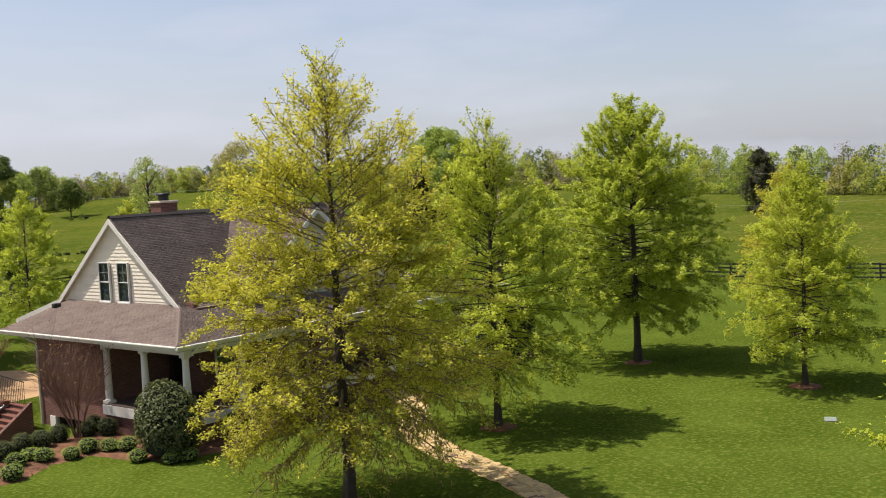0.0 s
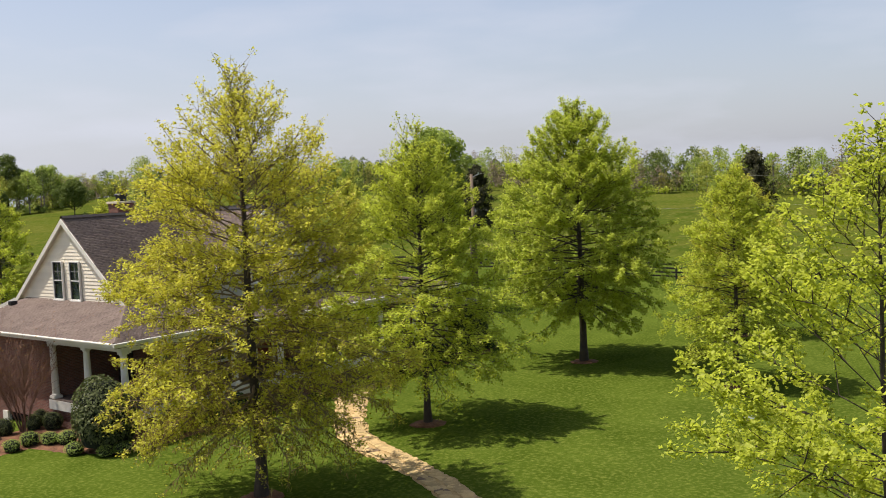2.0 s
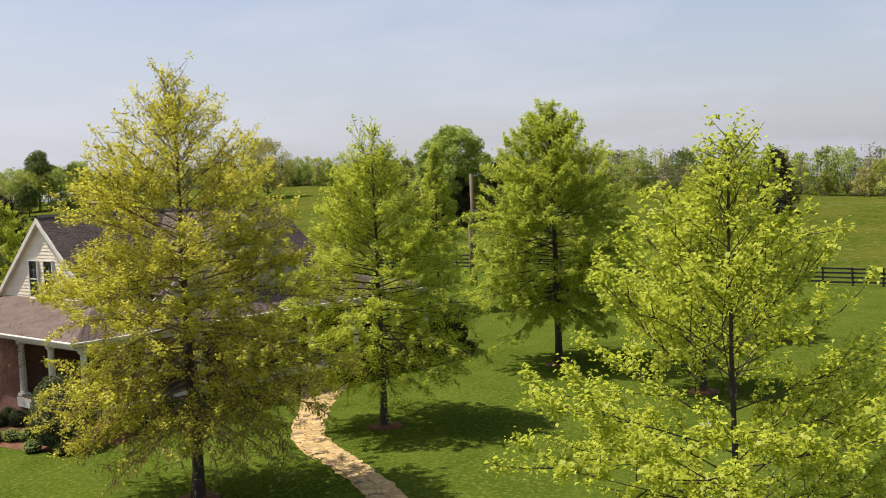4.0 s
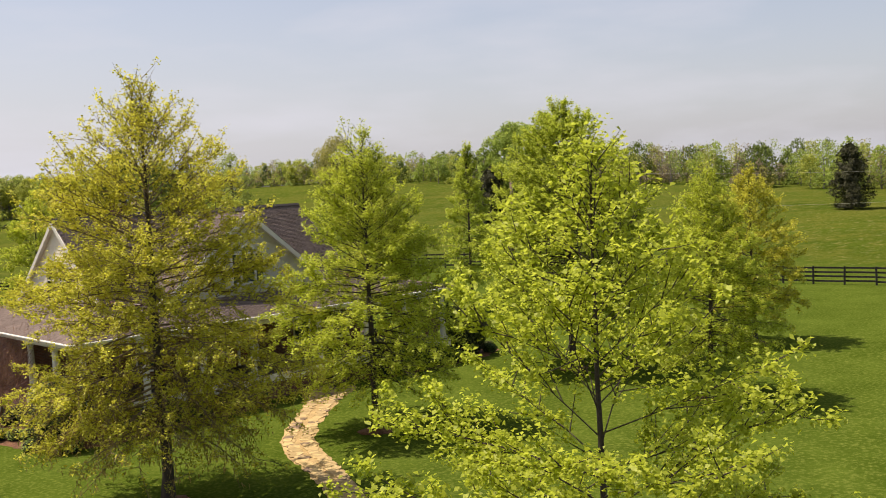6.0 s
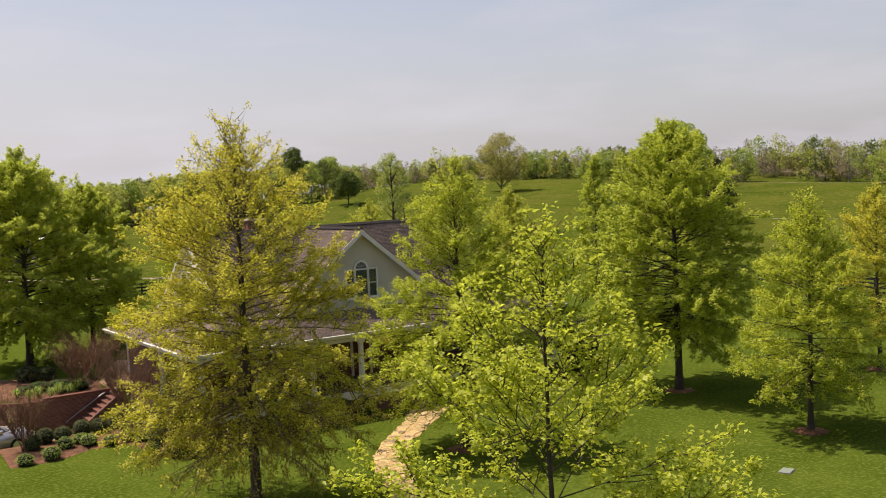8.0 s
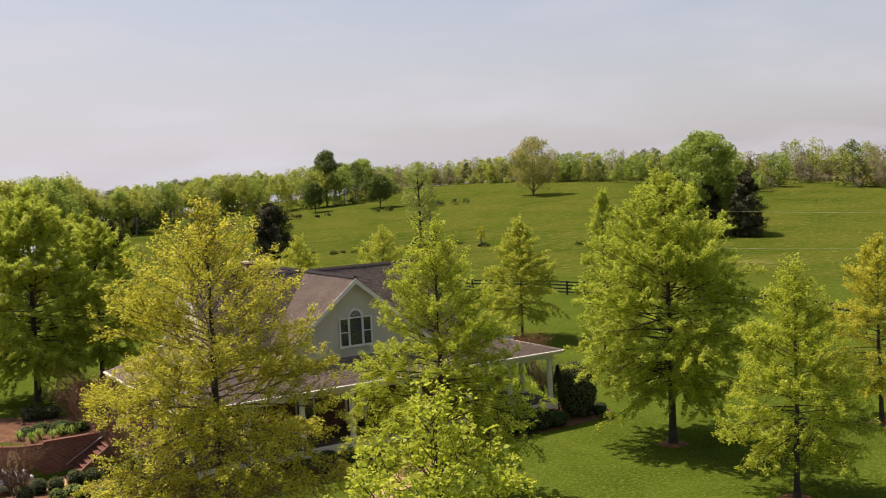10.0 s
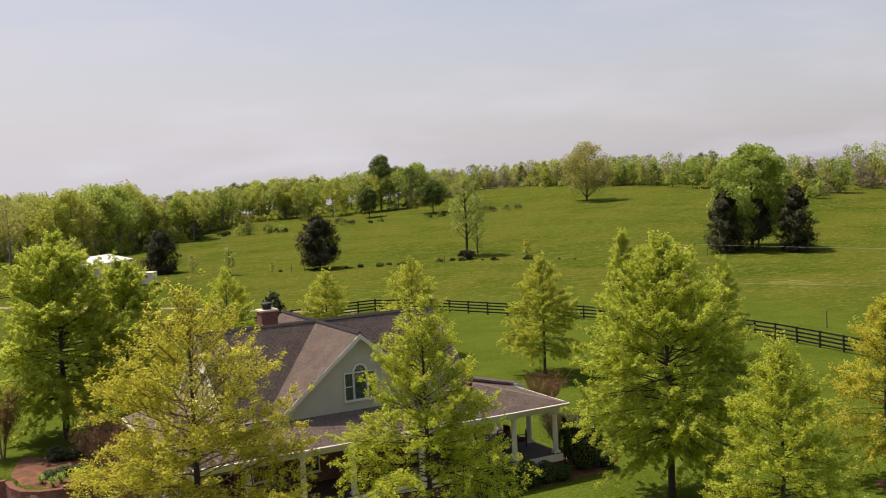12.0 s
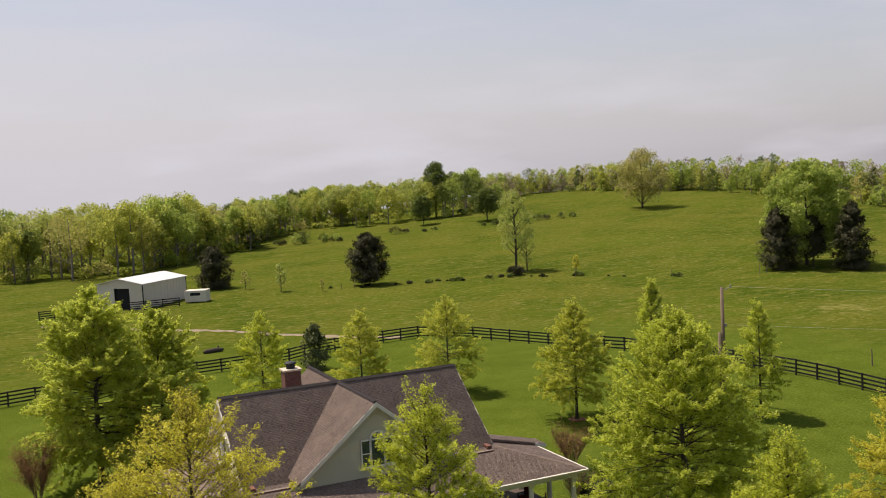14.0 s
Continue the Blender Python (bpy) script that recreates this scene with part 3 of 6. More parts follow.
def glass_material():
    m = bpy.data.materials.new("window_glass")
    m.use_nodes = True
    n, l = m.node_tree.nodes, m.node_tree.links
    n.clear()
    o, g, t, x = n.new("ShaderNodeOutputMaterial"), n.new("ShaderNodeBsdfGlossy"), n.new("ShaderNodeBsdfTransparent"), n.new("ShaderNodeMixShader")
    g.inputs["Roughness"].default_value = 0.03
    f, f4, f5 = n.new("ShaderNodeLayerWeight"), n.new("ShaderNodeMath"), n.new("ShaderNodeMath")
    f.inputs["Blend"].default_value = 0.5
    f4.operation, f5.operation = "POWER", "MULTIPLY_ADD"
    f4.inputs[1].default_value = 4.0
    f5.inputs[1].default_value, f5.inputs[2].default_value = 0.85, 0.05
    l.new(f.outputs["Facing"], f4.inputs[0])
    l.new(f4.outputs[0], f5.inputs[0])
    l.new(f5.outputs[0], x.inputs["Fac"])
    t.inputs["Color"].default_value = (0.75, 0.8, 0.8, 1)
    l.new(t.outputs[0], x.inputs[1])
    l.new(g.outputs[0], x.inputs[2])
    l.new(x.outputs[0], o.inputs["Surface"])
    return m


M_BRICK = brick_material()
M_GLASS = glass_material()

RIDGE_Z, LOW_Z, EAVE_Z = 9.33, 5.35, 4.45
HALF = 4.88                           # half depth of the steep roof
X0, X1 = 0.0, 14.7                    # gable ends
CX, CS, CN = 7.14, -6.31, 5.86        # cross gable: axis, front and back ends
PW, PE, PS = -3.42, 18.2, -9.22       # porch eaves: west, east, south
WN, EN = 4.1, -2.0                    # where the west and east porch roofs end
FLOOR = 1.63

house = thing("house", (0, 0, 0), 0, "one-and-a-half-storey brick house with brown shingle roof and wrap-around white-columned porch", "house")
roof = part("roof", boxes((X0 + 0.5, -3.2, 5.3, X1 - 0.5, 3.2, 5.45)), M_DARK, house, "brown asphalt shingle roof")


def slab_face(bm, pts, thick=0.12):
    n = (Vector(pts[1]) - Vector(pts[0])).cross(Vector(pts[2]) - Vector(pts[0])).normalized()
    if n.z < 0:
        n = -n
    prism(bm, pts, -n * thick)


def shingles(pts, seed, name="shingles"):
    """Rows of overlapping tabs over one roof face; the first two points are its lower edge."""
    rng = np.random.default_rng(seed)
    P = np.array(pts, float)
    o = P[0]
    u = P[1] - P[0]
    u = np.array([u[0], u[1], 0]) / np.hypot(u[0], u[1])
    n = None
    for i in range(1, len(P) - 1):
        c = np.cross(P[i] - P[0], P[i + 1] - P[0])
        if np.linalg.norm(c) > 1e-6:
            n = c / np.linalg.norm(c)
            break
    if n[2] < 0:
        n = -n
    v = np.cross(n, u)
    if v[2] < 0:
        v = -v
    q = np.stack([(P - o) @ u, (P - o) @ v], 1)
    rows, w = 0.115, 0.14
    us, vs, dk = [], [], []
    lo, hi = q.min(0), q.max(0)
    r = 0
    y = lo[1]
    while y < hi[1]:
        xs = np.arange(lo[0] - 2 * w + (r % 2) * w + rng.normal() * 0.03, hi[0] + w, w)
        dk.append((np.arange(len(xs)) % 2 == 0) ^ (rng.random(len(xs)) < 0.10))
        us.append(xs)
        vs.append(np.full(len(xs), y))
        y += rows
        r += 1
    us, vs, dk = np.concatenate(us), np.concatenate(vs), np.concatenate(dk)
    cx, cy = us + w / 2, vs + rows * 0.5
    inside = np.zeros(len(cx), bool)
    j = len(q) - 1
    for i in range(len(q)):
        hit = ((q[i, 1] > cy) != (q[j, 1] > cy)) & (cx < (q[j, 0] - q[i, 0]) * (cy - q[i, 1]) / (q[j, 1] - q[i, 1] + 1e-12) + q[i, 0])
        inside ^= hit
        j = i
    us, vs, dark = us[inside], vs[inside], dk[inside]
    k = len(us)
    lift = 0.016 + 0.012 * rng.random(k)
    g = 0.006 + 0.010 * rng.random(k)
    # laminated shingles: every other tab is doubled, lower and darker, staggered row by row
    drop = np.where(dark, 0.0, -0.018)

    def place(a, b, h):
        return o + a[:, None] * u + b[:, None] * v + h[:, None] * n
    v0, v1 = vs + drop, vs + rows * 1.12
    c = [place(us + g, v0, lift), place(us + w - g, v0, lift), place(us + w - g, v1, lift * 0.25), place(us + g, v1, lift * 0.25),
         place(us + g, v0, lift * 0), place(us + w - g, v0, lift * 0)]
    pieces = np.stack(c, 1)
    for pick, mat in ((~dark, M_SHINGLE), (dark, M_SHINGLE_D)):
        V = pieces[pick].reshape(-1, 3)
        if not len(V):
            continue
        b = np.arange(int(pick.sum()))[:, None] * 6
        F = np.concatenate([b + np.array([[0, 1, 2, 3]]), b + np.array([[4, 5, 1, 0]])])
        ob = part(name, np_mesh(name, V, F, mat), None, roof)
        ob["kind"] = "stuff"


def roof_face(pts, seed):
    bm = bmesh.new()
    slab_face(bm, pts)
    part("roof_slope", bm, M_SHINGLE, roof)
    shingles(pts, seed)


S = (RIDGE_Z - LOW_Z) / HALF
cz = RIDGE_Z - 0.01
cw = 4.62                             # half width of the cross gable
cl = cz - cw * S
# steep main slopes, cross gable slopes
roof_face([(X0, -HALF, LOW_Z), (X1, -HALF, LOW_Z), (X1, 0, RIDGE_Z), (X0, 0, RIDGE_Z)], 1)
roof_face([(X1, HALF, LOW_Z), (X0, HALF, LOW_Z), (X0, 0, RIDGE_Z), (X1, 0, RIDGE_Z)], 2)
roof_face([(CX - cw, 0, cl), (CX - cw, CS, cl), (CX, CS, cz), (CX, 0, cz)], 3)
roof_face([(CX + cw, CS, cl), (CX + cw, 0, cl), (CX, 0, cz), (CX, CS, cz)], 4)
roof_face([(CX - cw, CN, cl), (CX - cw, 0, cl), (CX, 0, cz), (CX, CN, cz)], 5)
roof_face([(CX + cw, 0, cl), (CX + cw, CN, cl), (CX, CN, cz), (CX, 0, cz)], 6)
# low porch roofs: south with hips, west, east, back shed
roof_face([(PW, PS, EAVE_Z), (PE, PS, EAVE_Z), (X1, -HALF, LOW_Z), (X0, -HALF, LOW_Z)], 7)
roof_face([(PW, WN, EAVE_Z), (PW, PS, EAVE_Z), (X0 + 0.0, -HALF, LOW_Z), (X0 + 0.35, -HALF, LOW_Z + 0.02), (X0 + 0.35, WN, LOW_Z + 0.02)], 8)
roof_face([(PE, PS, EAVE_Z), (PE, EN, EAVE_Z), (X1 - 0.35, EN, LOW_Z), (X1 - 0.35, -HALF, LOW_Z)], 9)
roof_face([(X1, 9.0, 4.25), (X0, 9.0, 4.25), (X0, HALF - 0.15, LOW_Z + 0.06), (X1, HALF - 0.15, LOW_Z + 0.06)], 10)


# a short lower roof standing out past the north end of the east porch
roof_face([(18.9, -3.6, 4.47), (18.9, -2.2, 4.47), (14.5, -2.2, 5.54), (14.5, -3.6, 5.54)], 11)


def ridge_caps(a, b, lift=0.03, half=0.16, mat=None):
    """A row of folded cap tabs along a ridge or hip, each overlapping the next."""
    a, b = Vector(a), Vector(b)
    L = (b - a).length
    d = (b - a).normalized()
    sd = d.cross(Vector((0, 0, 1))).normalized()
    k = max(2, int(L / 0.34))
    bm = bmesh.new()
    p, q = Vector((0, 0, 0)), d * (L / k * 1.12)
    up, dn = Vector((0, 0, lift)), Vector((0, 0, -half * 0.72))
    v = [bm.verts.new(x) for x in (p + sd * half + dn + up * 1.12, p + up * 1.12, p - sd * half + dn + up * 1.12, q + sd * half + dn + up, q + up, q - sd * half + dn + up)]
    bm.faces.new((v[0], v[1], v[4], v[3]))
    bm.faces.new((v[1], v[2], v[5], v[4]))
    me = bm_mesh("ridge_cap", bm, mat or M_RIDGE)
    for i in range(k):
        c = part("ridge_cap", me, None, roof)
        c.matrix_basis = Matrix.Translation(a + d * (L * i / k))


ridge_caps((X0, 0, RIDGE_Z), (X1, 0, RIDGE_Z), 0.09, 0.17)
ridge_caps((CX, CS, cz), (CX, CN, cz), 0.09, 0.16)
ridge_caps((PW, PS, EAVE_Z), (X0, -HALF, LOW_Z), 0.05, 0.14, M_SHINGLE)
ridge_caps((PE, PS, EAVE_Z), (X1, -HALF, LOW_Z), 0.05, 0.14, M_SHINGLE)


def board(name, a, b, depth, thick, normal, mat, parent, label=""):
    """A straight trim board from a to b, hanging depth below the line, thick along normal."""
    a, b, nrm = Vector(a), Vector(b), Vector(normal)
    dn = Vector((0, 0, -depth))
    bm = bmesh.new()
    prism(bm, [a, b, b + dn, a + dn], nrm * thick)
    return part(name, bm, mat, parent, label)


# white rakes and eave fascias
for x, nx in ((X0, -1), (X1, 1)):
    for y1 in (-HALF, HALF):
        board("rake_board", (x, 0, RIDGE_Z - 0.05), (x, y1, LOW_Z - 0.05), 0.25, 0.05, (nx, 0, 0), M_TRIM, house)
    board("rake_board", (x, HALF, LOW_Z + 0.04), (x, 9.0, 4.27), 0.28, 0.05, (nx, 0, 0), M_TRIM, house)
for y, ny in ((CS, -1), (CN, 1)):
    for sx in (-1, 1):
        board("rake_board", (CX, y, cz - 0.03), (CX + sx * cw * 0.955, y, cz - 0.03 - cw * 0.955 * S), 0.27, 0.05, (0, ny, 0), M_TRIM, house)
for a, b, nr in (((PW, PS, EAVE_Z), (PE, PS, EAVE_Z), (0, -1, 0)), ((PW, WN, EAVE_Z), (PW, PS, EAVE_Z), (-1, 0, 0)), ((PE, PS, EAVE_Z), (PE, EN, EAVE_Z), (1, 0, 0)),
                 ((X0, 9.0, 4.25), (X1, 9.0, 4.25), (0, 1, 0)), ((PW, WN, EAVE_Z), (X0 + 0.3, WN, LOW_Z), (0, 1, 0)), ((PE, EN, EAVE_Z), (X1 - 0.3, EN, LOW_Z), (0, 1, 0)),
                 ((18.9, -3.6, 4.46), (18.9, -2.2, 4.46), (1, 0, 0)), ((18.9, -3.6, 4.46), (18.2, -3.6, 4.65), (0, -1, 0))):
    board("fascia", a, b, 0.20, 0.04, nr, M_TRIM, house)


def gutter(a, b, out):
    a, b, o = Vector(a), Vector(b), Vector(out)
    bm = bmesh.new()
    prof = [(0.04, 0.0), (0.15, 0.0), (0.15, -0.03), (0.11, -0.11), (0.04, -0.11)]
    prism(bm, [a + o * p + Vector((0, 0, q)) for p, q in prof], b - a)
    return part("gutter", bm, M_TRIM, house)


gutter((PW - 0.1, PS, EAVE_Z - 0.01), (PE + 0.1, PS, EAVE_Z - 0.01), (0, -1, 0))
gutter((PW, WN, EAVE_Z - 0.01), (PW, PS, EAVE_Z - 0.01), (-1, 0, 0))
gutter((PE, PS, EAVE_Z - 0.01), (PE, EN, EAVE_Z - 0.01), (1, 0, 0))

# walls
WALL_S = -5.6
for row in ((0.35, WALL_S, 0.2, 14.35, WALL_S + 0.25, 5.3), (0.35, WALL_S + 0.25, -0.6, 0.6, 4.05, 5.5), (14.1, WALL_S + 0.25, 0.2, 14.35, 4.05, 5.5), (0.35, 4.05, 0.2, 14.35, 4.3, 5.5)):
    part("wall", boxes(row), M_BRICK, house, "dark red brick wall")
# the brick room under the west porch roof
for row in ((-2.75, -3.3, -1.0, -2.5, -1.95, 4.3), (-2.75, -1.95, 0.58, -2.5, 1.45, 4.3), (-2.75, 1.45, -1.0, -2.5, 2.15, 4.3), (-2.5, -3.3, -0.6, 0.35, -3.05, 4.3), (-2.5, 1.9, -0.6, 0.35, 2.15, 4.3)):
    part("wall", boxes(row), M_BRICK, house, "red brick side room wall")
part("ceiling", boxes((PW + 0.15, PS + 0.15, 4.20, PE - 0.15, WALL_S, 4.26), (PW + 0.15, WALL_S, 4.20, 0.35, WN - 0.1, 4.26), (14.35, WALL_S, 4.20, PE - 0.15, EN - 0.1, 4.26)), M_CEIL, house, "brown-stained board porch ceiling")
# beam over the columns
part("beam", boxes((-2.98, -8.98, 4.02, 17.78, -8.62, 4.22), (-2.98, -8.62, 4.02, -2.62, -3.3, 4.22), (17.42, -8.62, 4.02, 17.78, -2.3, 4.22)), M_TRIM, house, "white porch beam")
# porch floor and its white skirt
part("porch_floor", boxes((-3.05, -9.05, FLOOR - 0.16, 17.85, WALL_S, FLOOR), (-3.05, WALL_S, FLOOR - 0.16, 0.35, -3.3, FLOOR), (14.35, WALL_S, FLOOR - 0.16, 17.85, -2.2, FLOOR)), M_CONCRETE, house, "grey porch floor")
part("porch_skirt", boxes((-3.08, -9.08, 1.20, 17.88, -8.9, FLOOR - 0.02), (-3.08, -8.9, 1.20, -2.9, -3.32, FLOOR - 0.02), (17.7, -8.9, 1.20, 17.88, -2.2, FLOOR - 0.02)), M_TRIM, house, "white porch edge board")
part("foundation", boxes((-2.95, -8.9, -0.8, 17.75, -8.65, 1.22), (-2.95, -8.65, -0.8, -2.7, -3.3, 1.22), (17.5, -8.65, -0.2, 17.75, -2.2, 1.22)), M_BRICK, house, "brick porch foundation")


def column(x, y):
    bm = bmesh.new()
    box(bm, x - 0.20, y - 0.20, FLOOR, x + 0.20, y + 0.20, FLOOR + 0.12, 0.01)
    lathe(bm, [(0.185, 0.12), (0.185, 0.17), (0.155, 0.20), (0.155, 0.8), (0.13, 2.2), (0.15, 2.24), (0.165, 2.28)], (x, y, FLOOR), 18)
    box(bm, x - 0.165, y - 0.165, FLOOR + 2.28, x + 0.165, y + 0.165, 4.03, 0.01)
    part("column", bm, M_TRIM, house, "round white tapered column")


for cxp in (-2.80, -0.05, 2.70, 5.35, 9.2, 12.2, 14.9, 17.60):
    column(cxp, -8.80)
for cyp in (-6.10, -3.44):
    column(-2.80, cyp)
for cyp in (-6.1, -2.5):
    column(17.60, cyp)

# gable walls: west in cream lap siding, south and the hidden ones in sage stucco
g_y = (RIDGE_Z - 0.16 - LOW_Z) / S
siding = part("siding", prism(bmesh.new(), [(0.22, -g_y, LOW_Z), (0.22, g_y, LOW_Z), (0.22, 0, RIDGE_Z - 0.16)], (0.1, 0, 0)), M_SIDING, house, "cream lap siding")
row = 0.168
z = LOW_Z
while z < RIDGE_Z - 0.3:
    w = (RIDGE_Z - 0.20 - z) / S
    w2 = (RIDGE_Z - 0.20 - z - row) / S
    if w2 > 0.05:
        bm = bmesh.new()
        prism(bm, [(0.185, -w, z), (0.21, -w2, z + row), (0.21, w2, z + row), (0.185, w, z)], (0.03, 0, 0))
        part("siding_board", bm, M_SIDING, siding)
    z += row
for x in (X1 - 0.5,):
    part("gable_wall", prism(bmesh.new(), [(x, -g_y, LOW_Z), (x, g_y, LOW_Z), (x, 0, RIDGE_Z - 0.16)], (0.1, 0, 0)), M_SIDING, house, "cream lap siding")
c_w = (cz - 0.16 - 5.05) / S
for y in (CS + 0.46, CN - 0.5):
    part("gable_wall", prism(bmesh.new(), [(CX - c_w, y, 5.05), (CX + c_w, y, 5.05), (CX, y, cz - 0.16)], (0, 0.12, 0)), M_STUCCO, house, "smooth sage-beige gable wall")
# soffits under the rakes
for x in (X0, X1 - 0.42):
    for s in (-1, 1):
        part("soffit", prism(bmesh.new(), [(x, 0, RIDGE_Z - 0.16), (x, s * HALF, LOW_Z - 0.16), (x, s * HALF, LOW_Z - 0.13), (x, 0, RIDGE_Z - 0.13)], (0.42, 0, 0)), M_TRIM, house)
for s in (-1, 1):
    part("soffit", prism(bmesh.new(), [(CX, CS, cz - 0.16), (CX + s * cw * 0.95, CS, cz - 0.16 - cw * 0.95 * S), (CX + s * cw * 0.95, CS, cz - 0.13 - cw * 0.95 * S), (CX, CS, cz - 0.13)], (0, 0.46, 0)), M_TRIM, house)


def sash_window(at, turn, w, h, label, rows=2, cols=1, rim=0.05, sash_mat=None, rail=True):
    """A double-hung window facing -y before the turn: frame, sill, meeting rail, panes, a grey backing that paints the
    sky's reflection.
    """
    win = part("window", boxes((-w / 2, 0.06, 0, w / 2, 0.075, h)), M_PANE_BACK, house, label)
    win.matrix_basis = pose(*at, 0, 0, turn)
    t = rim
    part("window_frame", boxes((-w / 2 - t, -0.05, -t, -w / 2, 0.06, h + t), (w / 2, -0.05, -t, w / 2 + t, 0.06, h + t), (-w / 2, -0.05, h, w / 2, 0.06, h + t), (-w / 2, -0.05, -t, w / 2, 0.06, 0)), M_GLASS_FRAME, win)
    if rail:
        part("meeting_rail", boxes((-w / 2, -0.02, h / 2 - 0.022, w / 2, 0.03, h / 2 + 0.022)), M_GLASS_FRAME, win)
    part("window_sill", boxes((-w / 2 - 0.09, -0.09, -t - 0.05, w / 2 + 0.09, 0.03, -t)), M_GLASS_FRAME, win)
    if sash_mat:
        e = 0.06
        part("sash", boxes((-w / 2, -0.015, 0, -w / 2 + e, 0.02, h), (w / 2 - e, -0.015, 0, w / 2, 0.02, h), (-w / 2 + e, -0.015, h - e, w / 2 - e, 0.02, h)), sash_mat, win, "dark sash")
    for i in range(rows):
        part("pane", boxes((-w / 2, 0.005, h * i / rows, w / 2, 0.012, h * (i + 1) / rows)), M_GLASS, win)
    if cols > 1:
        part("muntin", boxes((-0.009, -0.006, h / 2 + 0.03, 0.009, 0.004, h), (-w / 2, -0.006, h * 0.75 - 0.009, w / 2, 0.004, h * 0.75 + 0.009)), sash_mat and M_MUNTIN or M_GLASS_FRAME, win)
    return win


for y in (0.84, -0.66):
    sash_window((0.105, y, 5.46), -90, 0.78, 1.76, "tall white-framed sash window in the cream siding", cols=2, rim=0.035, sash_mat=M_SASH_D)
# the arched window of the front gable
fy = CS + 0.375
for dx, w in ((-0.67, 0.44), (0.0, 0.70), (0.67, 0.44)):
    sash_window((CX + 0.06 + dx, fy, 5.76), 0, w, 1.40, "white-framed sash of a three-part arched window", rim=0.06, rail=w < 0.6)
bm = bmesh.new()
N = 18
for r0, r1 in ((0.33, 0.43),):
    ring = [[bm.verts.new((r * math.cos(math.pi * i / N), yy, r * math.sin(math.pi * i / N))) for i in range(N + 1)] for r, yy in ((r0, -0.05), (r1, -0.05), (r1, 0.05), (r0, 0.05))]
    for a in range(4):
        b = (a + 1) % 4
        for i in range(N):
            bm.faces.new((ring[a][i], ring[a][i + 1], ring[b][i + 1], ring[b][i]))
for k in (36, 72, 108, 144):
    a = radians(k)
    bar(bm, (0.10 * math.cos(a), -0.02, 0.10 * math.sin(a)), (0.33 * math.cos(a), -0.02, 0.33 * math.sin(a)), 0.012, 4)
arch = part("fanlight", bm, M_GLASS_FRAME, house, "white half-round fanlight over the middle sash")
arch.matrix_basis = pose(CX + 0.06, fy, 7.24)
bm = bmesh.new()
cv = bm.verts.new((0, 0.05, 0))
rim = [bm.verts.new((0.34 * math.cos(math.pi * i / N), 0.05, 0.34 * math.sin(math.pi * i / N))) for i in range(N + 1)]
for i in range(N):
    bm.faces.new((cv, rim[i], rim[i + 1]))
# same grey backing, reflected sky put in as colour
part("backing", bm, M_PANE_BACK, arch)
bm = bmesh.new()
cv = bm.verts.new((0, 0.0, 0))
rim = [bm.verts.new((0.34 * math.cos(math.pi * i / N), 0.0, 0.34 * math.sin(math.pi * i / N))) for i in range(N + 1)]
for i in range(N):
    bm.faces.new((cv, rim[i], rim[i + 1]))
part("pane", bm, M_GLASS, arch)
# windows and the red front door under the porch
for x in (1.6, 4.2, 10.4, 12.9):
    sash_window((x, WALL_S - 0.085, 2.25), 0, 0.95, 1.6, "white-framed sash window under the porch", cols=2)
door = part("front_door", boxes((-0.48, -0.05, 0, 0.48, 0.0, 2.05), bevel=0.01), M_DOOR, house, "dark red panelled front door")
door.matrix_basis = pose(7.1, WALL_S - 0.01, FLOOR)
for dx in (-0.22, 0.22):
    for z0, z1 in ((0.2, 0.85), (1.0, 1.85)):
        part("door_panel", boxes((dx - 0.15, -0.07, z0, dx + 0.15, -0.045, z1), bevel=0.012), M_DOOR, door)
part("door_frame", boxes((-0.62, -0.06, 0, -0.49, 0.0, 2.06), (0.49, -0.06, 0, 0.62, 0.0, 2.06), (-0.62, -0.06, 2.06, 0.62, 0.0, 2.2)), M_TRIM, door)
part("door_handle", bar(bmesh.new(), (0.4, -0.1, 1.0), (0.4, -0.1, 1.16), 0.015), M_IRON, door)
side_door = part("side_door", boxes((-0.50, -0.05, 0, 0.50, 0.0, 2.1), bevel=0.01), M_DOOR_D, house, "dark brown side door with glazing")
side_door.matrix_basis = pose(0.34, -4.05, FLOOR, 0, 0, -90)
part("pane", boxes((-0.34, -0.06, 0.35, 0.34, -0.052, 1.95)), M_GLASS, side_door)
part("door_frame", boxes((-0.60, -0.06, 0, -0.51, 0.0, 2.2), (0.51, -0.06, 0, 0.60, 0.0, 2.2), (-0.51, -0.06, 2.11, 0.51, 0.0, 2.2)), M_DOOR_D, side_door)
# basement doorway in the side room; a near-black panel paints its unlit inside
bd = part("basement_window", boxes((-2.60, -1.95, -1.0, -2.56, 1.45, 0.58)), M_DARK, house, "near-black panel painting the shade in the basement opening, with white jamb")
part("jamb", boxes((-2.80, 1.0, -1.0, -2.61, 1.45, 0.575)), M_TRIM, bd)
part("pane", boxes((-2.70, -1.95, -0.9, -2.69, 1.0, 0.575)), M_GLASS, bd)

# downspouts
for pts in ([(PW - 0.08, 2.4, 4.32), (PW + 0.25, 2.3, 4.1), (-2.83, 2.10, 3.85), (-2.83, 2.10, -0.5)], [(PW + 0.9, PS - 0.1, 4.34), (PW + 0.8, PS - 0.02, 4.2), (-2.6, -8.98, 4.12), (-2.6, -9.0, 3.95)]):
    bm = bmesh.new()
    for a, b in zip(pts, pts[1:]):
        bar(bm, a, b, 0.045, 8)
    part("downspout", bm, M_TRIM, house)

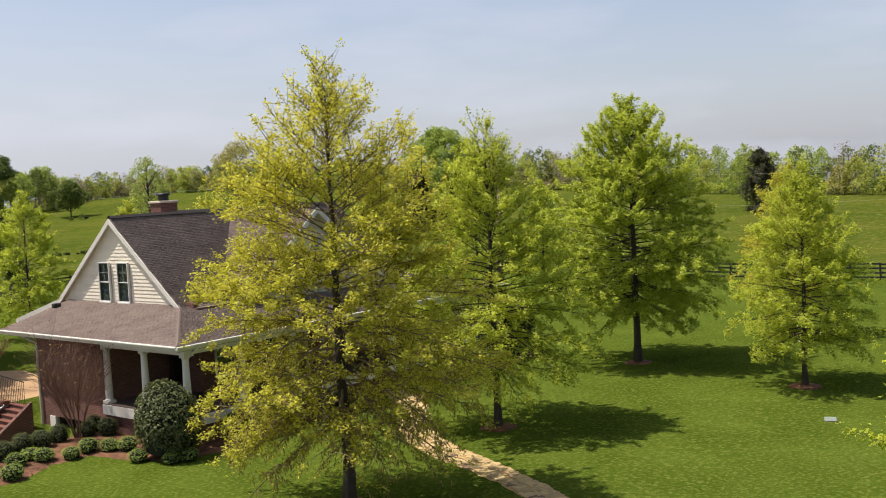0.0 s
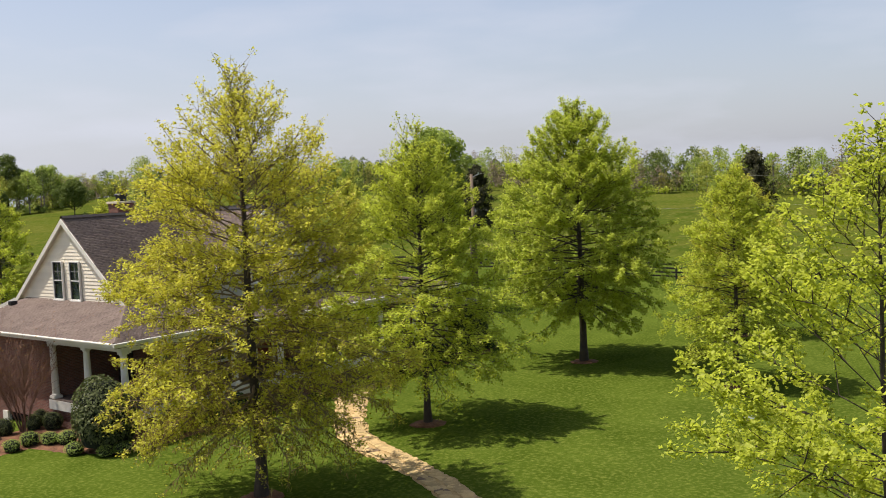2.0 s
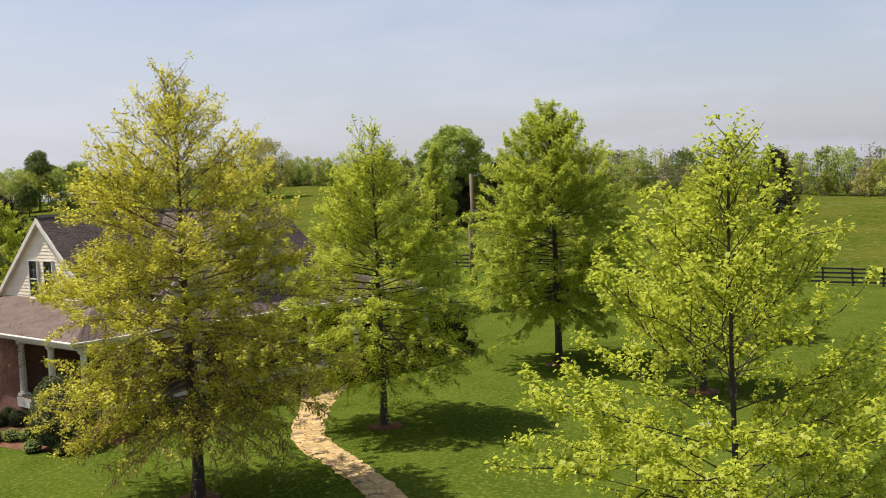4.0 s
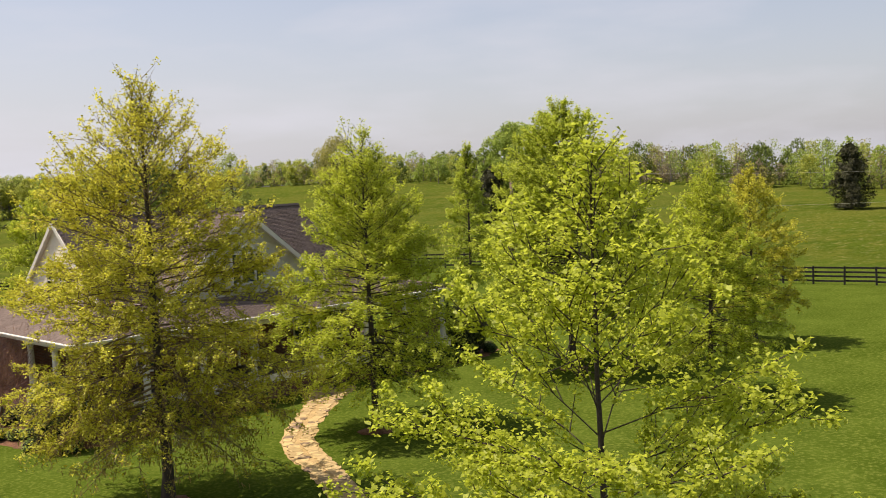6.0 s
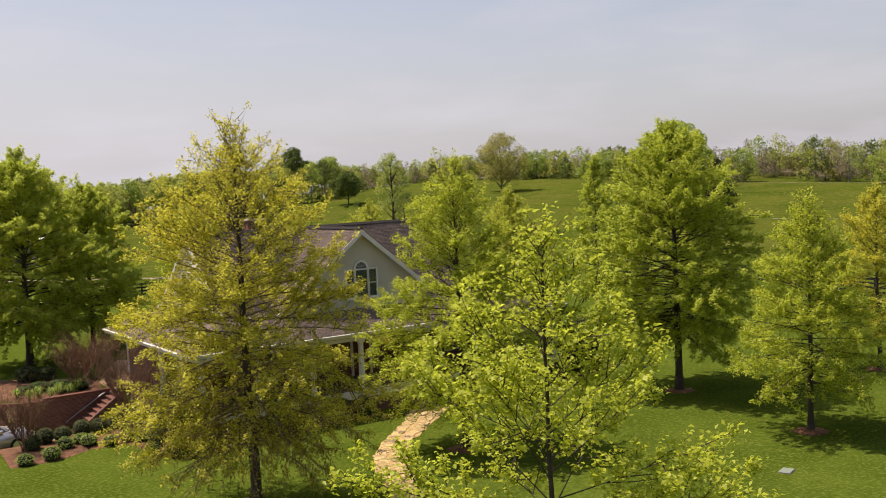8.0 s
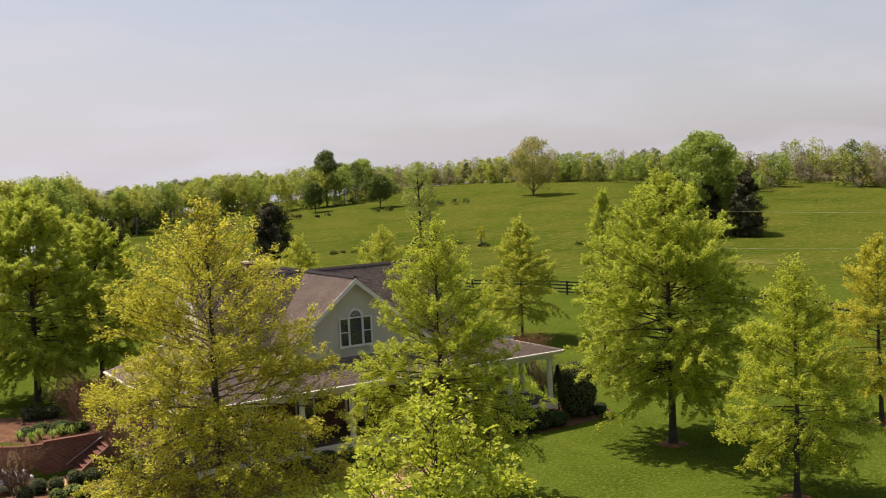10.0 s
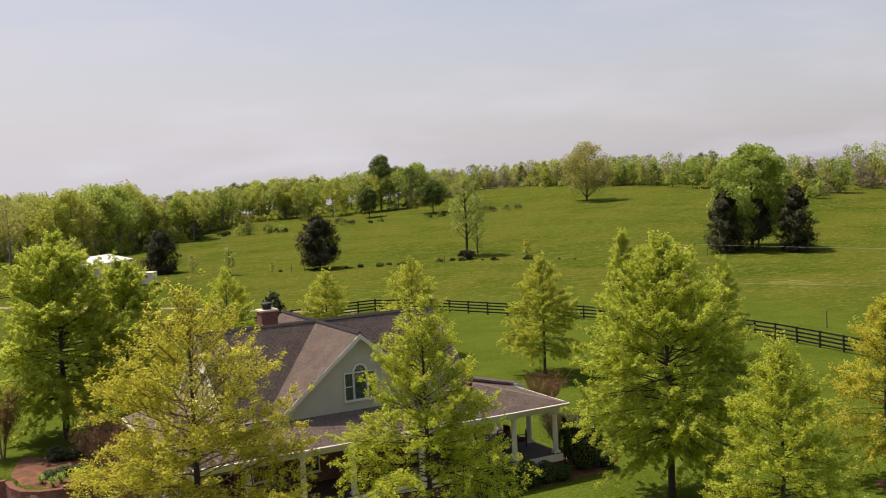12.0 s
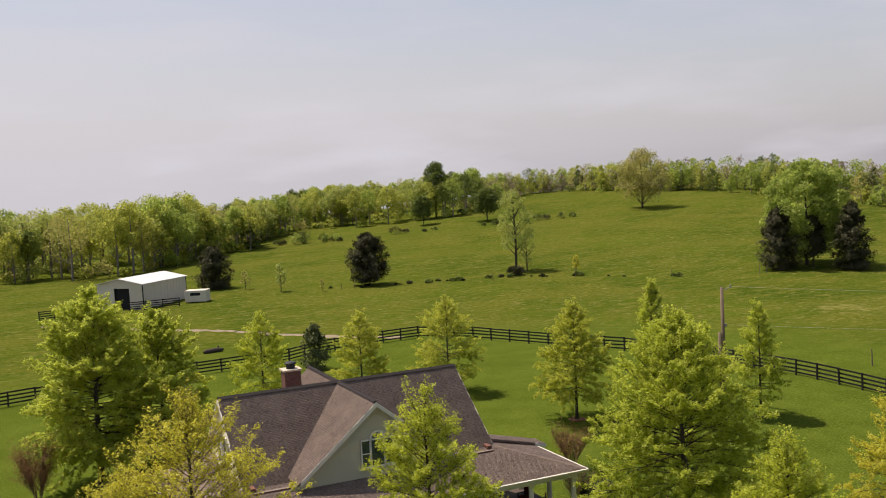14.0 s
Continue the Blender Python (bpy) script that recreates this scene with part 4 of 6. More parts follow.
# chimney
chim = part("chimney", boxes((4.55, 2.30, 6.0, 5.55, 3.20, 9.85)), M_BRICK, house, "red brick chimney with pale cap")
part("cap", boxes((4.48, 2.23, 9.85, 5.62, 3.27, 9.97), bevel=0.02), M_CAP, chim)
bm = bmesh.new()
lathe(bm, [(0.27, 0), (0.27, 0.26), (0.36, 0.28), (0.36, 0.34), (0.30, 0.40)], (5.05, 2.75, 9.97), 14)
part("flue_cowl", bm, M_IRON, chim)
# roof vents
for x, y in ((-0.75, 3.7),):
    part("roof_vent", boxes((x - 0.2, y - 0.15, 5.15, x + 0.15, y + 0.15, 5.35), bevel=0.02), M_IRON, roof)


# ---- beds, path, court ----
def drape(name, left, right, mat, lift=0.03, n=6, label="", category="", kind="structure", rough_edge=0.0, seed=0):
    """A strip laid over the ground between two edge lines of equal length."""
    rng = np.random.default_rng(seed)
    def dense(p, k=8):
        p = np.array(p, float)
        t = np.linspace(0, len(p) - 1, (len(p) - 1) * k + 1)
        return np.stack([np.interp(t, np.arange(len(p)), p[:, c]) for c in (0, 1)], 1)
    a, b = dense(left), dense(right)
    if rough_edge:
        a += rng.normal(size=a.shape) * rough_edge
        b += rng.normal(size=b.shape) * rough_edge
    s = np.linspace(0, 1, n)
    g = a[:, None] * (1 - s)[None, :, None] + b[:, None] * s[None, :, None]
    z = ground_z(g[..., 0], g[..., 1]) + lift * (1 - 0.9 * (np.abs(s - 0.5) * 2) ** 8)[None]
    v = np.concatenate([g, z[..., None]], -1).reshape(-1, 3)
    m = len(a)
    i = np.arange(m * n).reshape(m, n)
    f = np.stack([i[:-1, :-1], i[1:, :-1], i[1:, 1:], i[:-1, 1:]], -1).reshape(-1, 4)
    return tagged(new(name, np_mesh(name, v, f, mat, True)), label, category, kind=kind)


M_STONE = material("pale_flagstone", (0.44, 0.315, 0.145), 0.9, 0.25, 3, 30, 0.4, object_vary=0.5)
M_STONE_D = material("brown_flagstone", (0.20, 0.135, 0.085), 0.9, 0.2, 3, 30, 0.4, object_vary=0.4)
M_GRAVEL = material("tan_gravel", (0.40, 0.275, 0.12), 0.95, 0.4, 1.5, 35, 0.8, dist=0.03)
drape("mulch_bed", [(-10.6, -6.8), (-8.7, -7.0), (-7.2, -6.1), (-5.6, -6.2), (-5.1, -8.3), (-4.4, -10.0), (-2.3, -10.6), (2, -10.2), (5.6, -9.9)],
      [(-10.4, -1.4), (-8.0, -0.9), (-6.0, -0.6), (-4.0, -0.4), (-2.9, -2.0), (-2.9, -6.0), (-2.5, -8.7), (2, -8.7), (5.6, -8.7)], M_MULCH, 0.05, 10, "red-brown shredded bark bed round the porch", "mulch bed", rough_edge=0.06, seed=1)
drape("mulch_bed", [(11.5, -9.7), (14, -10.1), (17, -10.3), (19.5, -10.2), (21.6, -9.2), (22.4, -7.6)], [(11.5, -8.7), (14, -8.7), (17, -8.7), (18.2, -8.4), (18.4, -7.6), (18.4, -5.0)],
      M_MULCH, 0.05, 8, "red-brown bark bed at the porch corner", "mulch bed", rough_edge=0.06, seed=2)
drape("mulch_bed", [(-9.4, 8.6), (-8.9, 5.9), (-7.2, 4.2), (-5.3, 4.1), (-3.6, 4.3)], [(-8.4, 11.6), (-7.0, 10.6), (-5.2, 9.6), (-4.2, 8.6), (-3.2, 7.6)],
      M_MULCH, 0.05, 8, "red-brown bark bed above the brick wall", "mulch bed", rough_edge=0.06, seed=3)

PATH_MID = np.array([(-4.2, -29.5), (-2.7, -26.6), (-1.3, -24.2), (-0.3, -22.2), (0.5, -20.3), (1.2, -18.4), (2.2, -16.4), (4.0, -14.4), (6.3, -12.3), (8.2, -10.5), (9.4, -9.4)])
PATH_W = np.array([0.62, 0.60, 0.58, 0.58, 0.60, 0.66, 0.66, 0.64, 0.72, 0.95, 1.2])
_t = np.gradient(PATH_MID, axis=0)
_n = np.stack([-_t[:, 1], _t[:, 0]], 1) / np.linalg.norm(_t, axis=1)[:, None]
walkway = drape("garden_path", PATH_MID + _n * PATH_W[:, None], PATH_MID - _n * PATH_W[:, None], M_GRAVEL, 0.03, 7, "winding pale tan stone path across the lawn", "path", rough_edge=0.05, seed=4)


def flag_mesh(rng, r, mat):
    bm = bmesh.new()
    k = rng.integers(5, 8)
    ang = np.sort(rng.random(k) * 0.5 + np.arange(k)) / k * 2 * np.pi
    pts = [(r * (0.75 + 0.4 * rng.random()) * math.cos(a), r * (0.7 + 0.35 * rng.random()) * math.sin(a), 0) for a in ang]
    prism(bm, pts, (0, 0, 0.035))
    return bm_mesh("flagstone", bm, mat)


_rng = np.random.default_rng(8)
FLAGS = [flag_mesh(_rng, 0.27, M_STONE) for _ in range(9)]
FLAGS_D = [flag_mesh(_rng, 0.27, M_STONE_D) for _ in range(4)]
count = 0
for s in np.arange(0.6, 9.99, 0.075):
    mx, my = (np.interp(s, np.arange(11), PATH_MID[:, c]) for c in (0, 1))
    nx, ny = (np.interp(s, np.arange(11), _n[:, c]) for c in (0, 1))
    w = np.interp(s, np.arange(11), PATH_W)
    for o in (-0.68, 0.0, 0.68) if w > 0.8 else (-0.5, 0.5):
        if count >= 290:
            break
        x, y = mx + nx * w * (o + _rng.normal() * 0.1), my + ny * w * (o + _rng.normal() * 0.1)
        dark_one = _rng.random() < 0.12
        st = part("flagstone", (FLAGS_D if dark_one else FLAGS)[_rng.integers(0, 4 if dark_one else 9)], None, walkway)
        st.matrix_basis = pose(x, y, gz(x, y) + 0.012, _rng.normal() * 1.2, _rng.normal() * 1.2, _rng.random() * 360)
        count += 1

# the drive court, patio, wall and stairs beside the house
drape("driveway", [(-40, 0.6), (-20, 0.4), (-12, 0.8), (-10.2, 1.0), (-9.2, 1.1), (-8.2, 1.3), (-6.6, 1.6), (-6.0, 1.9)], [(-40, 7.3), (-20, 7.4), (-10.6, 7.3), (-9.72, 6.0), (-9.2, 4.6), (-8.3, 3.9), (-7.0, 3.57), (-6.0, 3.55)], M_TAN, 0.03, 6, "pale concrete drive below the brick wall", "driveway")
drape("patio", [(-3.3, 4.4), (0.2, 4.6), (1.0, 10.5)], [(-3.3, 6.6), (-2.4, 9.0), (-0.6, 12.4)], M_TAN, 0.04, 6, "tan paved patio above the brick stairs", "patio")

wall_line = [(-3.5, 3.62), (-5.3, 3.58), (-7.0, 3.60), (-8.2, 3.85), (-9.1, 4.6), (-9.55, 5.7), (-9.7, 7.2), (-12, 7.62), (-18, 7.7), (-26, 7.8)]
rw = thing("retaining_wall", (0, 0, 0), 0, "curved dark red brick retaining wall with brick coping", "retaining wall")


def wall_run(pts, top, thick=0.28):
    a = np.array(pts, float)
    t = np.gradient(a, axis=0)
    nn = np.stack([-t[:, 1], t[:, 0]], 1) / np.linalg.norm(t, axis=1)[:, None]
    for nm, z0, z1, e, mat in (("wall", -1.6, top, 0.0, M_BRICK), ("coping", top, top + 0.08, 0.04, M_COPING)):
        bm = bmesh.new()
        o = a + nn * e
        i = a - nn * (thick + e)
        rows = [[bm.verts.new((p[0], p[1], z)) for p in q] for q, z in ((o, z0), (o, z1), (i, z1), (i, z0))]
        for k in range(4):
            for j in range(len(a) - 1):
                bm.faces.new((rows[k][j], rows[k][j + 1], rows[(k + 1) % 4][j + 1], rows[(k + 1) % 4][j]))
        for j in (0, -1):
            bm.faces.new([rows[k][j] for k in range(4)])
        part(nm, bm, mat, rw)


M_COPING = material("brick_coping", (0.165, 0.068, 0.048), 0.9, 0.25, 3, 40, 0.3)
wall_run(wall_line[:3], 1.13)
wall_run(wall_line[2:7], 1.01)
wall_run(wall_line[6:], 1.06)

stairs = thing("brick_stairs", (0, 0, 0), 0, "red brick stairs rising beside the house to the patio", "stairs")
for i in range(11):
    x = -6.1 + i * 0.255
    part("step", boxes((x, 2.20, -1.2, -3.3, 3.55, -0.95 + 0.185 * (i + 1) - 0.05)), M_BRICK, stairs)
    part("tread", boxes((x - 0.03, 2.20, -0.95 + 0.185 * (i + 1) - 0.05, x + 0.265, 3.55, -0.95 + 0.185 * (i + 1)), bevel=0.008), M_COPING, stairs)
bm = bmesh.new()
prism(bm, [(-6.2, 2.0, -1.3), (-3.3, 2.0, -1.3), (-3.3, 2.0, 1.25), (-6.2, 2.0, -0.8)], (0, 0.2, 0))
part("cheek_wall", bm, M_BRICK, stairs)
RAIL_A, RAIL_AZ, RAIL_B, RAIL_BZ = -5.96, -0.20, -3.85, 1.08
rail = thing("handrail", (0, 0, 0), 0, "slim metal handrail along the brick stairs", "handrail")
M_RAIL = material("grey_metal_rail", (0.32, 0.31, 0.30), 0.45, 0.1, 4, 40, 0.05, metal=0.6)
part("rail", bar(bmesh.new(), (RAIL_A, 3.45, RAIL_AZ), (RAIL_B, 3.45, RAIL_BZ), 0.03, 8), M_RAIL, rail)
for s in (0.03, 0.5, 0.97):
    x, zt = RAIL_A + (RAIL_B - RAIL_A) * s, RAIL_AZ + (RAIL_BZ - RAIL_AZ) * s
    part("post", bar(bmesh.new(), (x, 3.57, zt - 0.12), (x, 3.45, zt), 0.02, 6), M_RAIL, rail)
railing = thing("railing", (0, 0, 0), 0, "black iron railing at the patio edge", "railing")
part("rail", bar(bmesh.new(), (-3.45, 2.3, 2.15), (-3.45, 4.6, 2.3), 0.025, 6), M_IRON, railing)
for y in np.arange(2.35, 4.6, 0.16):
    part("baluster", bar(bmesh.new(), (-3.45, y, 1.1), (-3.45, y, 2.15 + (y - 2.3) * 0.065), 0.011, 5), M_IRON, railing)

# ---- shrubs ----
def shrub_mesh(seed, leaf=0.07, n=2600, lumps=9, flat=1.0):
    """Leaf places on an uneven rounded bush one metre wide, one high."""
    rng = np.random.default_rng(seed)
    d = rng.normal(size=(n, 3))
    d /= np.linalg.norm(d, axis=1)[:, None]
    ax = rng.normal(size=(lumps, 3))
    ax /= np.linalg.norm(ax, axis=1)[:, None]
    r = 0.42 + 0.09 * np.max(d @ ax.T, axis=1) ** 3 + rng.normal(size=n) * 0.018
    r *= np.where(rng.random(n) < 0.25, 0.85, 1)
    c = d * r[:, None]
    c[:, 2] = (c[:, 2] + 0.46) * 1.02
    v, f = leaf_quads(rng, c, leaf, normal_from=d * 1.2)
    return v, f


SHRUB_MESH = {}


def shrub(at, w, h, label, mat=None, seed=0, category="shrub", group="", leaf=0.07, n=2600):
    mat = mat or M_LEAF_B
    t = thing("shrub", (at[0], at[1], gz(at[0], at[1])), 0, label, category, group)
    k = (seed % 4, mat.name, leaf, n)
    if k not in SHRUB_MESH:
        v, f = shrub_mesh(seed % 4 + 5, leaf, n)
        SHRUB_MESH[k] = np_mesh("foliage", v, f, mat)
    fo = part("foliage", SHRUB_MESH[k], None, t)
    fo.matrix_basis = Matrix.LocRotScale((0, 0, 0.02), Euler((0, 0, seed * 1.7)), (w, w * 0.95, h))
    # near-black solid that paints the shade between the inner leaves
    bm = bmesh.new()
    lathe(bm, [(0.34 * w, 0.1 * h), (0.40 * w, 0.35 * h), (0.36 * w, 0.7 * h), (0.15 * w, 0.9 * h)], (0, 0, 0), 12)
    part("shade_core", bm, M_SHRUB_CORE, t)
    part("stem", bar(bmesh.new(), (0, 0, -0.05), (0, 0, 0.15 * h), 0.05 * w, 6), M_BARK, t)
    return t


# shade inside the bushes, put in as a near-black colour
M_SHRUB_CORE = material("shrub_painted_shade", (0.012, 0.016, 0.008), 0.95, 0.3, 6, 30, 0.3)
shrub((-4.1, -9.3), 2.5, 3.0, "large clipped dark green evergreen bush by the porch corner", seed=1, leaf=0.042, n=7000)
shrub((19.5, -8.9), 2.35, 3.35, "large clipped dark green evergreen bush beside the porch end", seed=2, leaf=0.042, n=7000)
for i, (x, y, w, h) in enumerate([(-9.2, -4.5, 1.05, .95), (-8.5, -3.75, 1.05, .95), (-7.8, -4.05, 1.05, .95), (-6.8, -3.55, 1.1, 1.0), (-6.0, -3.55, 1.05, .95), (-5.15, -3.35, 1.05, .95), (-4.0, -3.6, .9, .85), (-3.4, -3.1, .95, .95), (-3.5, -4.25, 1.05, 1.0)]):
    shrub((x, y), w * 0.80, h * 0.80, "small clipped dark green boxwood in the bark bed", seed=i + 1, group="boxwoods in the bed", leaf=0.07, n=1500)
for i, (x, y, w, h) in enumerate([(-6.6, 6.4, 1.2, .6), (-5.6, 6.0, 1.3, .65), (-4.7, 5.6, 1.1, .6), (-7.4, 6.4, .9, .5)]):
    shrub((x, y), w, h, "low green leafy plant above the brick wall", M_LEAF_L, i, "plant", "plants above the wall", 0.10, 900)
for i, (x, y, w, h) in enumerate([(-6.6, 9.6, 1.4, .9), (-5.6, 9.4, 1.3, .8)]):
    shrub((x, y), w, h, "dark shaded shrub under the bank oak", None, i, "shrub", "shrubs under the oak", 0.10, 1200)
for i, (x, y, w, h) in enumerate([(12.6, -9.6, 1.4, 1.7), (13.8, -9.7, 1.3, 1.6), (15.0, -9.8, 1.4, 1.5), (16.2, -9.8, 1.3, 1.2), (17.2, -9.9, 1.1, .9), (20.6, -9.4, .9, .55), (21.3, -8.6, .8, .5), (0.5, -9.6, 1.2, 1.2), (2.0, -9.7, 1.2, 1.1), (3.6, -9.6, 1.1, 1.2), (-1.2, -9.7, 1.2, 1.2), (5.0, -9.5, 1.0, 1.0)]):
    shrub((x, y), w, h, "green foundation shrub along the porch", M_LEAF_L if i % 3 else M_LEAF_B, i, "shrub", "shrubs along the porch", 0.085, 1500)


def myrtle(at, h, spread, label, seed, mat, leaves=0, leaf_mat=None):
    """A vase of many bare upright stems."""
    rng = np.random.default_rng(seed)
    t = thing("crape_myrtle", (at[0], at[1], gz(at[0], at[1]) - 0.03), 0, label, "shrub")
    big, fine, tips = [], [], []
    for i in range(10):
        az = i * 2.4 + rng.normal() * 0.3
        s = np.linspace(0, 1, 6)
        out = spread * (0.3 + 0.35 * rng.random())
        ln = np.stack([np.cos(az) * (0.1 + out * s ** 1.3), np.sin(az) * (0.1 + out * s ** 1.3), h * 0.72 * s], 1) + rng.normal(size=(6, 3)) * 0.03
        big.append((ln, 0.028 * (1.15 - s)))
        for k in range(19):
            u = 0.3 + 0.7 * rng.random()
            p = np.array([np.interp(u, s, ln[:, c]) for c in range(3)])
            d = np.array([math.cos(az + rng.normal() * 1.1) * 0.45, math.sin(az + rng.normal() * 1.1) * 0.45, 0.9])
            L = h * (0.18 + 0.2 * rng.random())
            st = np.linspace(0, 1, 4)
            tw = p + np.outer(st * L, d) + rng.normal(size=(4, 3)) * 0.03
            fine.append((tw, 0.010 * (1.2 - st)))
            for j in range(4):
                q = tw[1 + j % 3]
                e = q + (d + rng.normal(size=3) * 0.45) * L * 0.5
                fine.append((np.array([q, (q + e) / 2 + rng.normal(size=3) * 0.02, e]), np.array([0.007, 0.006, 0.003])))
                tips.append(e)
    v, f = tubes(big, 6)
    part("stem", np_mesh("stem", v, f, mat, True), None, t)
    v, f = tubes(fine, 3)
    part("twig", np_mesh("twig", v, f, mat, True), None, t)
    if leaves:
        c = np.repeat(np.array(tips), leaves, 0) + rng.normal(size=(len(tips) * leaves, 3)) * 0.09
        v, f = leaf_quads(rng, c, 0.07)
        part("crown", np_mesh("crown", v, f, leaf_mat), None, t)
    return t


M_LEAF_R = leaf_material("leaf_red_buds", (0.16, 0.07, 0.03), (0.30, 0.19, 0.06), 0.3)
myrtle((-4.4, -3.5), 4.2, 2.4, "bare reddish multi-stemmed shrub before the brick wall", 1, M_TWIG_R, 1, M_LEAF_R)
myrtle((-9.5, -4.5), 2.7, 1.4, "small bare reddish shrub by the drive", 2, M_TWIG_R, 1, M_LEAF_R)
myrtle((-9.4, 12.0), 3.9, 1.3, "upright shrub with bronze new leaves above the wall", 3, M_TWIG_R, 10, M_LEAF_R)
myrtle((-4.6, 5.6), 2.7, 2.2, "bare reddish shrub above the stairs", 4, M_TWIG_R, 1, M_LEAF_R)
myrtle((-3.4, 7.4), 2.8, 2.4, "bare brown shrub on the bank behind the stairs", 8, M_TWIG_R, 1, M_LEAF_R)
myrtle((23.6, 1.2), 2.7, 1.8, "reddish budding shrub behind the house", 5, M_TWIG_R, 5, M_LEAF_R)
myrtle((20.2, -5.0), 2.4, 1.0, "thin budding shrub beside the porch", 6, M_TWIG_R, 2, M_LEAF_L)

# mulch rings at the trunks
for x, y in ((-4.9, -19.3), (5.1, -17.8), (19.3, -16.5), (17.2, -25.7), (-7.8, -38.9), (30.2, -20.6), (30.2, 11.0), (31.6, 2.7)):
    bm = bmesh.new()
    lathe(bm, [(0.75, -0.05), (0.7, 0.02), (0.45, 0.06), (0.15, 0.09)], (0, 0, 0), 20)
    rng = random.Random(int(x * 10))
    for v in bm.verts:
        v.co.x *= 0.85 + 0.3 * rng.random()
        v.co.y *= 0.85 + 0.3 * rng.random()
    r = tagged(new("mulch_ring", bm_mesh("mulch_ring", bm, M_MULCH, True)), "ring of brown bark mulch round a tree foot", "mulch", "mulch rings")
    r.matrix_basis = pose(x, y, gz(x, y))
pad = thing("utility_pad", (12.0, -28.4, gz(12.0, -28.4)), 20, "small pale green utility lid in the lawn", "utility lid")
M_PAD = material("pale_green_plastic", (0.20, 0.24, 0.19), 0.6, 0.1, 3, 20, 0.05)
part("lid", boxes((-0.30, -0.22, 0.01, 0.30, 0.22, 0.05), bevel=0.02), M_PAD, pad)
part("rim", boxes((-0.33, -0.25, -0.05, 0.33, 0.25, 0.01), bevel=0.01), M_CONCRETE, pad)


# tufts of long leaves above the wall
def strap_clump(at, r, h, seed, where="above the brick wall", group="strap-leaf clumps", count=70):
    rng = np.random.default_rng(seed)
    t = thing("strap_leaf_plant", (at[0], at[1], gz(*at)), 0, "clump of long arching green leaves " + where, "plant", group)
    V, F = [], []
    for i in range(count):
        a, rr, hh = rng.random() * 6.28, r * (0.5 + 0.6 * rng.random()), h * (0.6 + 0.6 * rng.random())
        d, sd = np.array([math.cos(a), math.sin(a), 0]), np.array([-math.sin(a), math.cos(a), 0]) * 0.018
        p = [d * 0.05 * rng.random(), d * rr * 0.4 + np.array([0, 0, hh]), d * rr + np.array([0, 0, hh * 0.55])]
        b = len(V)
        for q, k in zip(p, (1.0, 0.8, 0.12)):
            V += [q - sd * k, q + sd * k]
        F += [(b, b + 1, b + 3, b + 2), (b + 2, b + 3, b + 5, b + 4)]
    part("leaves", np_mesh("leaves", V, F, M_LEAF_S), None, t)


M_LEAF_S = leaf_material("leaf_strap", (0.19, 0.27, 0.045), (0.38, 0.47, 0.10), 0.45)
for i, (x, y, r, h) in enumerate([(-7.4, 4.7, 0.45, 0.55), (-6.9, 5.1, 0.5, 0.6), (-6.3, 4.8, 0.45, 0.5), (-5.8, 5.2, 0.5, 0.6), (-5.3, 4.9, 0.5, 0.55), (-4.8, 5.3, 0.5, 0.6), (-7.9, 5.6, 0.4, 0.5)]):
    strap_clump((x, y), r, h, 60 + i)
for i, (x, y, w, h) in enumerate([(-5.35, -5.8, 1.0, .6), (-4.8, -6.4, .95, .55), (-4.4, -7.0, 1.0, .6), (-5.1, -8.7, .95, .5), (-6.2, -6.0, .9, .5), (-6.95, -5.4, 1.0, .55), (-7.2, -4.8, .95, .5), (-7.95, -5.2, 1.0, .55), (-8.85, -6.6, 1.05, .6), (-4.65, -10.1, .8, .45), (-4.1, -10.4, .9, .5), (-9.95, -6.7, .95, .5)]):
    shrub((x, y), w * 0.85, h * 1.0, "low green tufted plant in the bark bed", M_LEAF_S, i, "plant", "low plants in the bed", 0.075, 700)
# slim dark conifer beside the clipped bush at the porch end
co = thing("columnar_conifer", (18.55, -8.3, gz(18.55, -8.3)), 0, "slim dark columnar conifer beside the porch end", "conifer")
part("trunk", bar(bmesh.new(), (0, 0, -0.1), (0, 0, 2.6), 0.05, 6, 0.02), M_BARK, co)
_rng = np.random.default_rng(91)
_u = _rng.random(2600) ** 0.9
_a = _rng.random(2600) * 6.28
_r = np.interp(_u, [0, 0.15, 0.6, 1], [0.32, 0.42, 0.33, 0.04]) * (0.75 + 0.35 * _rng.random(2600))
_c = np.stack([_r * np.cos(_a), _r * np.sin(_a), 0.1 + 2.9 * _u], 1)
_v, _f = leaf_quads(_rng, _c, 0.09, normal_from=np.stack([np.cos(_a), np.sin(_a), 0.4 + 0 * _a], 1))
part("foliage", np_mesh("foliage", _v, _f, M_LEAF_D), None, co)


